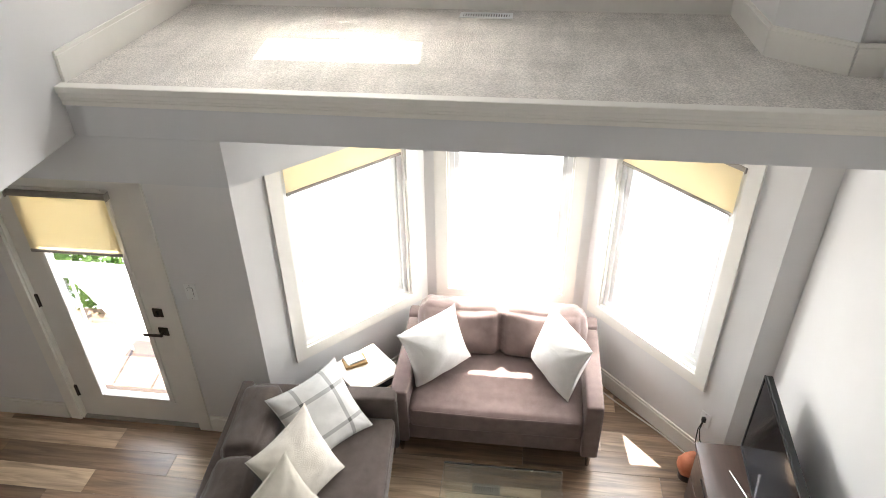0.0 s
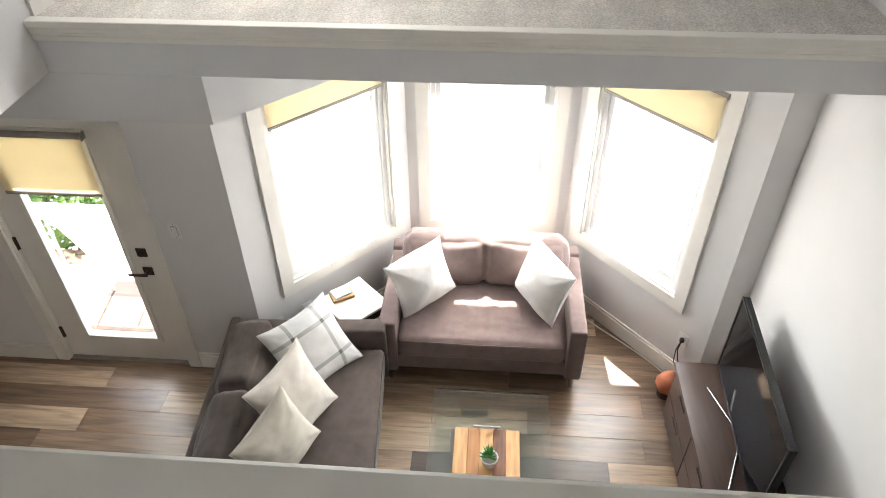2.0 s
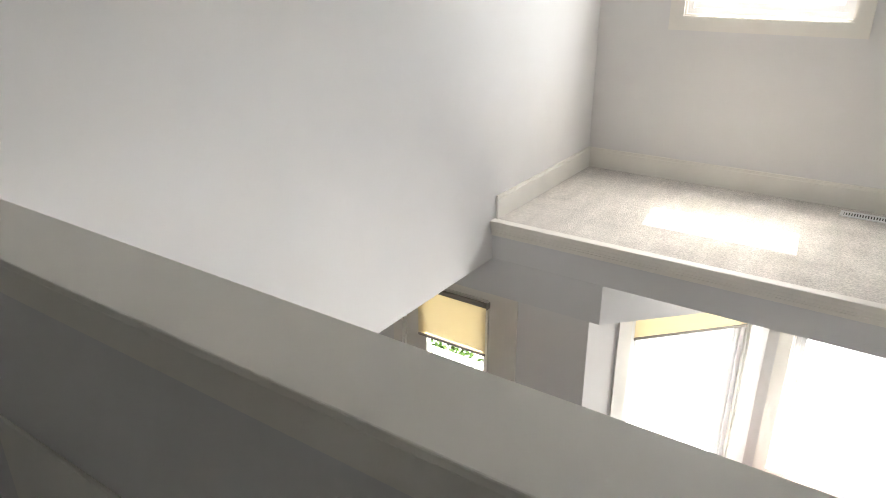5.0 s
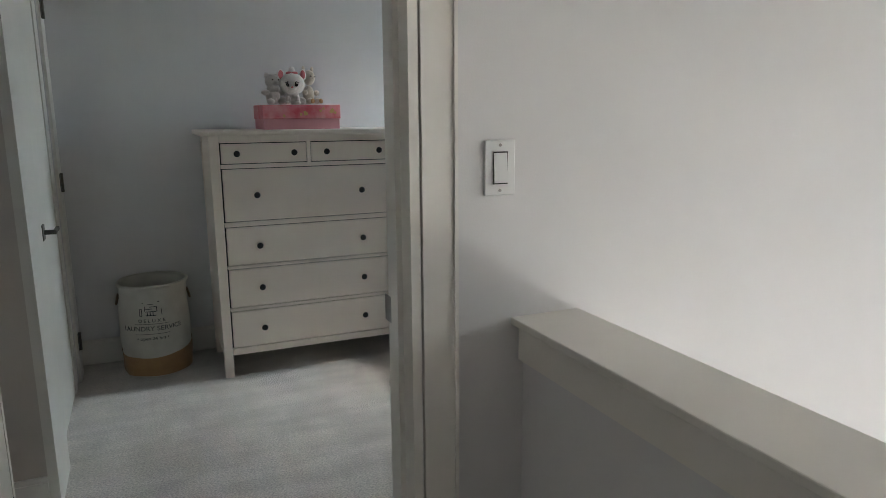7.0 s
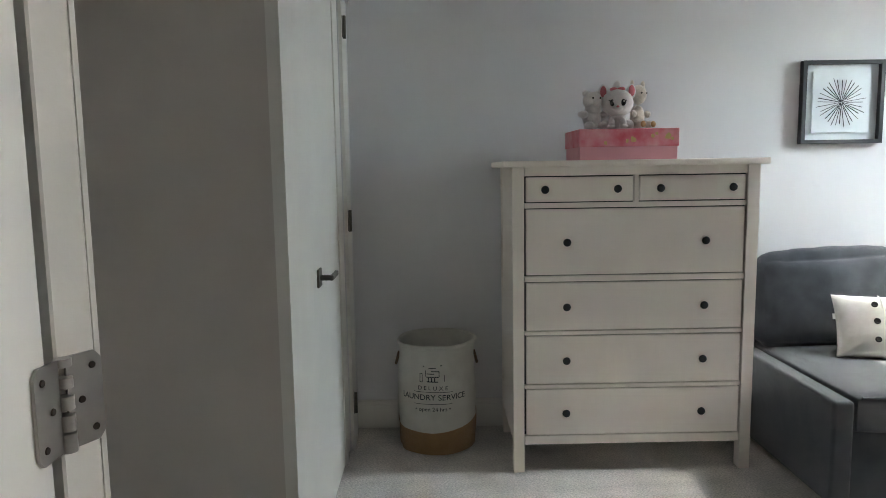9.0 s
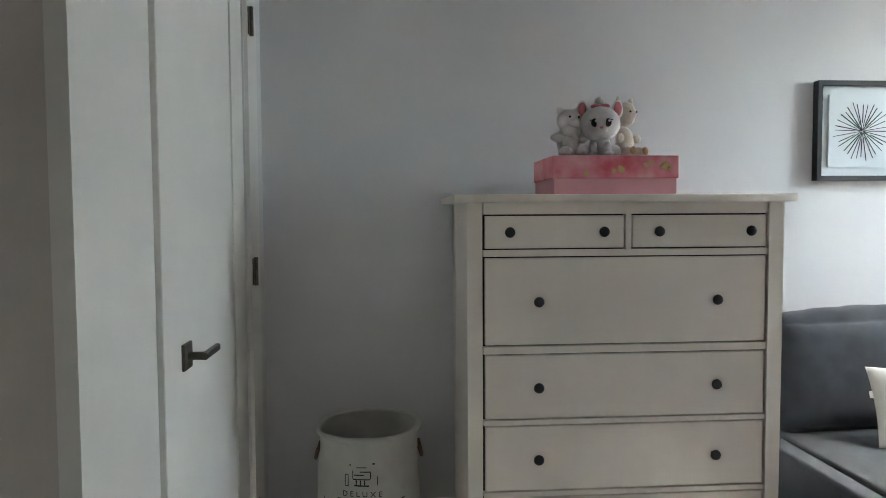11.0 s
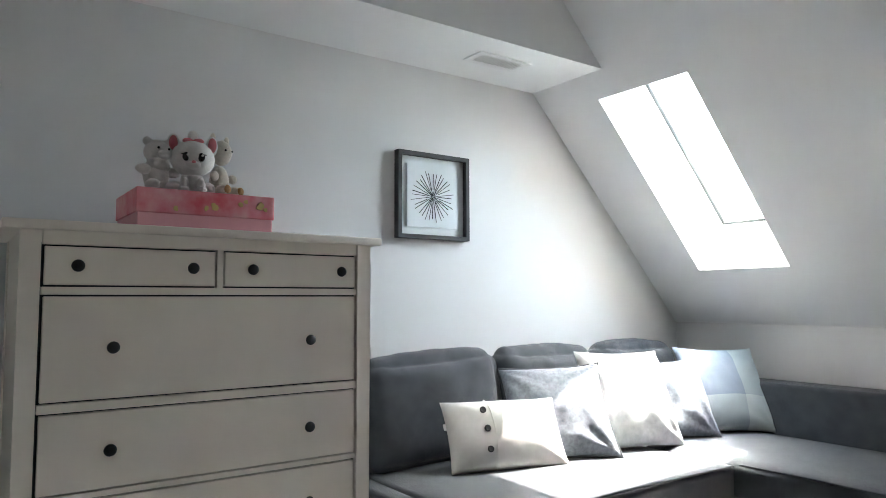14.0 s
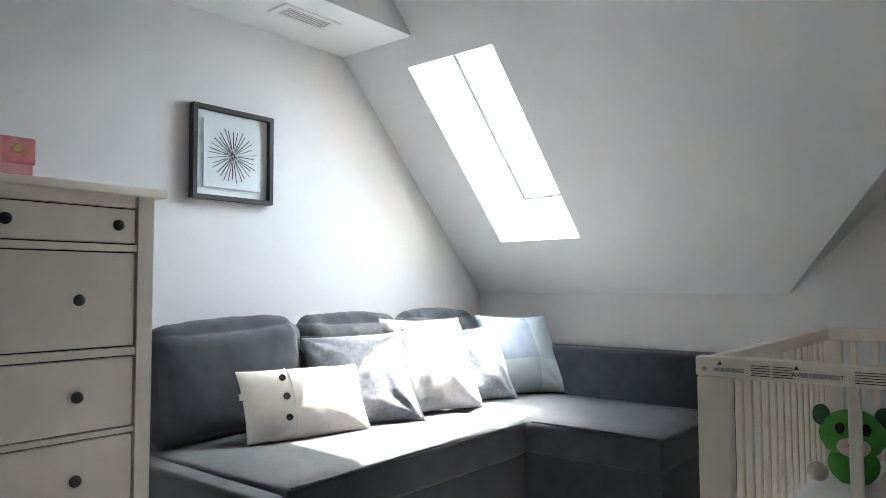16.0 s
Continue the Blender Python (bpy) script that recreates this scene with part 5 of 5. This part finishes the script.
part("apron", boxes((-0.16, 0.16, -0.16, 0.16, 0.46, 0.524)), BLACKL, sd)
for x in (-0.16, 0.125):
    for y in (-0.16, 0.125):
        part("leg", boxes((x, x + 0.035, y, y + 0.035, 0, 0.46)), BLACKL, sd)
COVER = material("tan_book_cover", (0.42, 0.26, 0.11), 0.6, vary=0.1)
bo = thing("book", "small stack of tan and white books on the side table", "book", pose(0.83, 4.09, ZL + 0.545, 0, 0, 30))
part("cover", box(-0.075, 0.075, -0.05, 0.05, 0, 0.022, 0.002, 1), COVER, bo)
part("pages", boxes((-0.073, 0.078, -0.046, 0.046, 0.003, 0.019)), PAPER, bo)
bo2 = thing("book", "white booklet lying on the tan book", "book", pose(0.822, 4.10, ZL + 0.567, 0, 0, 38))
part("cover", box(-0.06, 0.06, -0.045, 0.045, 0, 0.012, 0.002, 1), PAPER, bo2)
# Glass coffee table.
TGLASS = glass_material("table_glass", (0.94, 0.98, 0.965))
ct = thing("coffee_table", "bent clear glass coffee table on the laminate floor", "table", pose(1.853, 2.93, ZL))
part("glass_top", box(-0.345, 0.345, -0.53, 0.53, 0.408, 0.42, 0.004), TGLASS, ct)
for y in (-0.53, 0.518):
    part("glass_side", box(-0.345, 0.345, y, y + 0.012, 0.0, 0.407, 0.003), TGLASS, ct)
part("glass_shelf", box(-0.33, 0.33, -0.515, 0.515, 0.15, 0.158, 0.002), TGLASS, ct)
ACACIA = material("acacia_light", (0.62, 0.36, 0.15), 0.5, scale=5, color2=(0.42, 0.21, 0.08), stretch=(8, 1, 8), bump=0.06, bump_scale=60)
ACACIAD = material("acacia_dark", (0.22, 0.085, 0.035), 0.5, scale=5, color2=(0.11, 0.04, 0.02), stretch=(8, 1, 8), bump=0.06, bump_scale=60)
ACACIAM = material("acacia_mid", (0.48, 0.22, 0.075), 0.5, scale=5, color2=(0.35, 0.15, 0.05), stretch=(8, 1, 8), bump=0.06, bump_scale=60)
ty = thing("serving_tray", "wooden serving tray of light and dark staves with a metal handle", "tray", pose(1.835, 2.94, ZL + 0.42))
xs = [-0.185, -0.108, -0.04, 0.035, 0.105, 0.185]
for i, mm in enumerate((ACACIA, ACACIAM, ACACIA, ACACIAD, ACACIA)):
    part("stave", box(xs[i] + 0.0005, xs[i + 1] - 0.0005, -0.225, 0.225, 0.0, 0.022, 0.002, 1), mm, ty)
for y in (0.222, -0.222):
    part("handle", joined(tube([(-0.075, y, 0.045), (0.075, y, 0.045)], 0.006), tube([(-0.05, y, 0.02), (-0.05, y, 0.045)], 0.005), tube([(0.05, y, 0.02), (0.05, y, 0.045)], 0.005)), LEGM, ty, smooth=60)
LEAF = material("succulent_leaf", (0.07, 0.28, 0.05), 0.5, vary=0.25, scale=30)
pl = thing("potted_plant", "small green spiky succulent in a white pot on the tray", "plant", pose(1.85, 2.94, ZL + 0.442))
part("pot", turned([(0.035, 0), (0.048, 0.06), (0.05, 0.065), (0.044, 0.065), (0.042, 0.055)], 20), PLASTIC, pl, smooth=60)
part("soil", turned([(0.042, 0.050), (0.042, 0.056)], 16), FOUND, pl)
rr = random.Random(5)
for k in range(34):
    a, tilt, ln = rr.uniform(0, math.tau), rr.uniform(8, 68), rr.uniform(0.05, 0.085)
    b = solid([(-0.006, 0, 0), (0.006, 0, 0), (0.004, 0.003, ln * 0.6), (0, 0.002, ln), (-0.004, 0.003, ln * 0.6)], [(-0.006, 0, 0), (-0.004, 0.003, ln * 0.6), (0, 0.002, ln), (0, -0.004, ln * 0.5)], [(0.006, 0, 0), (0, -0.004, ln * 0.5), (0, 0.002, ln), (0.004, 0.003, ln * 0.6)], [(-0.006, 0, 0), (0, -0.004, ln * 0.5), (0.006, 0, 0)])
    part("leaf", b, LEAF, pl, m=Matrix.Translation((0, 0, 0.056)) @ Matrix.Rotation(a, 4, "Z") @ Matrix.Rotation(radians(-tilt), 4, "X"))


def floor_vent(label, m, w, d, mat):
    """A register lying on the floor, w along x."""
    v = thing("floor_vent", label, "vent", m)
    part("frame", boxes((-w / 2, w / 2, -d / 2, -d / 2 + 0.018, 0, 0.006), (-w / 2, w / 2, d / 2 - 0.018, d / 2, 0, 0.006), (-w / 2, -w / 2 + 0.018, -d / 2 + 0.018, d / 2 - 0.018, 0, 0.006), (w / 2 - 0.018, w / 2, -d / 2 + 0.018, d / 2 - 0.018, 0, 0.006)), mat, v)
    part("backing", boxes((-w / 2 + 0.018, w / 2 - 0.018, -d / 2 + 0.018, d / 2 - 0.018, 0, 0.0015)), BLACK, v)
    s = mesh_of("slat", boxes((-0.004, 0.004, -d / 2 + 0.018, d / 2 - 0.018, 0.0015, 0.005)), mat)
    k = int((w - 0.036) / 0.014)
    for i in range(k):
        o = new("slat", s)
        o.parent = v
        o.matrix_basis = pose(-(k - 1) * 0.007 + i * 0.014, 0, 0)
    return v


floor_vent("white metal floor register on the ledge carpet", pose(1.62, 4.66, ZE), 0.29, 0.10, PLASTIC)
floor_vent("brown floor register under the glass table", pose(1.755, 3.60, ZL + 0.002), 0.18, 0.075, material("bronze_register", (0.22, 0.18, 0.14), 0.5))

# ---- television side ----
tc_ = thing("tv_console", "dark walnut television console with drawers", "cabinet", pose(-0.035, 0, ZL))
part("top", box(2.99, 3.40, 2.15, 3.65, 0.53, 0.555, 0.003), DARKWOOD, tc_, smooth=40)
part("body", boxes((3.02, 3.39, 2.18, 3.63, 0.08, 0.529)), DARKWOOD, tc_)
for y0, y1 in ((2.19, 2.66), (2.67, 3.14), (3.15, 3.62)):
    for z0, z1 in ((0.10, 0.30), (0.31, 0.505)):
        d_ = part("drawer", box(3.002, 3.019, y0, y1, z0, z1, 0.002, 1), DARKWOOD, tc_)
        part("handle", boxes((2.994, 3.002, (y0 + y1) / 2 - 0.06, (y0 + y1) / 2 + 0.06, z1 - 0.03, z1 - 0.02)), BLACKL, d_)
for y in (2.2, 3.57):
    for x in (3.03, 3.345):
        part("foot", boxes((x, x + 0.04, y, y + 0.04, 0, 0.079)), DARKWOOD, tc_)
SCREEN = material("tv_screen", (0.003, 0.003, 0.004), 0.10, vary=0.0, scale=2, spec=0.12)
BEZEL = material("tv_bezel", (0.012, 0.012, 0.013), 0.35)
tv = thing("television", "flat black television on splayed silver feet on the console", "television", pose(3.172, 3.12, ZL + 0.535, 0, 0, -2.9))
part("back_shell", box(0.0, 0.035, -0.49, 0.49, 0.06, 0.62, 0.006), BEZEL, tv)
part("bezel", boxes((-0.008, 0.0, -0.49, 0.49, 0.608, 0.62), (-0.008, 0.0, -0.49, 0.49, 0.06, 0.078), (-0.008, 0.0, -0.49, -0.48, 0.078, 0.608), (-0.008, 0.0, 0.48, 0.49, 0.078, 0.608)), BEZEL, tv)
part("screen", boxes((-0.004, -0.001, -0.48, 0.48, 0.078, 0.608)), SCREEN, tv)
for y in (0.36, -0.36):
    part("foot", tube([(-0.083, y * 0.92, 0.026), (0.006, y * 0.245, 0.03), (0.015, y * 0.22, 0.07)], 0.006), LEGM, tv, smooth=60)
SALT = material("pink_salt_rock", (0.62, 0.22, 0.12), 0.6, scale=14, color2=(0.45, 0.13, 0.06), bump=0.8, bump_scale=40)
sl_ = thing("salt_lamp", "rough pink salt rock lamp on a dark base", "lamp", pose(3.035, 3.85, ZL))
rk = blob(0.075, (0, 0, 0.115), (1, 1, 1.25), 18)
for v in rk.verts:
    v.co += v.normal * noise.noise(v.co * 22) * 0.012
part("rock", rk, SALT, sl_, smooth=50)
part("base", turned([(0.055, 0), (0.055, 0.025), (0.05, 0.03)], 20), DARKWOOD, sl_)
st_ = thing("wooden_stool", "dark brown wooden stool beside the entry", "stool", pose(-1.08, 2.74, ZL))
part("seat", box(-0.17, 0.17, -0.17, 0.17, 0.66, 0.70, 0.01), ACACIAM, st_, smooth=40)
for x in (-0.14, 0.10):
    for y in (-0.14, 0.10):
        part("leg", boxes((x, x + 0.04, y, y + 0.04, 0, 0.66)), ACACIAM, st_)

# ---- outside ----
PORCH = material("grey_deck", (0.40, 0.39, 0.37), 0.8, vary=0.1, scale=5, bump=0.2)
structure("porch", boxes((-2.6, 0.25, YD + 0.14, 4.75, ZL - 0.35, ZL - 0.20)), PORCH, "grey porch deck outside the entry door", "porch")
pr = thing("porch_railing", "white porch railing seen through the door glass", "railing", pose(0, 0, ZL - 0.20))
part("rail", boxes((-2.6, 0.25, 4.57, 4.63, 0.915, 0.97)), FRAMEW, pr)
part("rail", boxes((-2.6, 0.25, 4.58, 4.62, 0.06, 0.10)), FRAMEW, pr)
bm_ = mesh_of("baluster", boxes((-0.008, 0.008, -0.008, 0.008, 0.10, 0.915)), FRAMEW)
for k in range(9):
    o = new("baluster", bm_)
    o.parent = pr
    o.matrix_basis = pose(-2.4 + k * 0.31, 4.60, 0)
for x in (-2.58, 0.2):
    part("post", boxes((x - 0.045, x + 0.045, 4.555, 4.645, 0, 1.02)), FRAMEW, pr)


def shrub(at, r, seed):
    t_ = thing("shrub", "leafy green garden shrub beyond the porch", "shrub", pose(*at), "garden shrubs")
    part("trunk", joined(*[tube([(0, 0, -0.1), (0.1 * math.cos(a), 0.1 * math.sin(a), r * 0.5), (0.4 * r * math.cos(a), 0.4 * r * math.sin(a), r * 1.1)], 0.018, 6) for a in (0.4, 2.2, 4.3)]), FOUND, t_)
    rn = random.Random(seed)
    vs, fs = [], []
    for k in range(900):
        d_ = Vector((rn.gauss(0, 1), rn.gauss(0, 1), rn.gauss(0, 1))).normalized() * r * rn.uniform(0.45, 1.0) * (0.8 + 0.35 * noise.noise(Vector((rn.random() * 3, seed, k * 0.01))))
        c = Vector((d_.x, d_.y, d_.z * 0.85 + r))
        a_ = Vector((rn.gauss(0, 1), rn.gauss(0, 1), rn.gauss(0, 1))).normalized()
        b_ = a_.orthogonal().normalized()
        s = rn.uniform(0.03, 0.055)
        i = len(vs)
        vs += [c - a_ * s, c + b_ * s * 0.45, c + a_ * s, c - b_ * s * 0.45]
        fs.append((i, i + 1, i + 2, i + 3))
    me = bpy.data.meshes.new("leaves")
    me.from_pydata(vs, [], fs)
    me.materials.append(SHRUB)
    o = new("leaves", me)
    o.parent = t_
    tagged(o, kind="stuff")


SHRUB = material("shrub_leaf", (0.10, 0.19, 0.035), 0.6, vary=0.3, scale=3)
for k, (x, y, r) in enumerate(((-1.75, 5.35, 0.42), (-1.05, 5.3, 0.36), (-2.5, 5.7, 0.5), (-0.6, 5.9, 0.45))):
    shrub((x, y, ZL - 0.35), r, k)
planks()
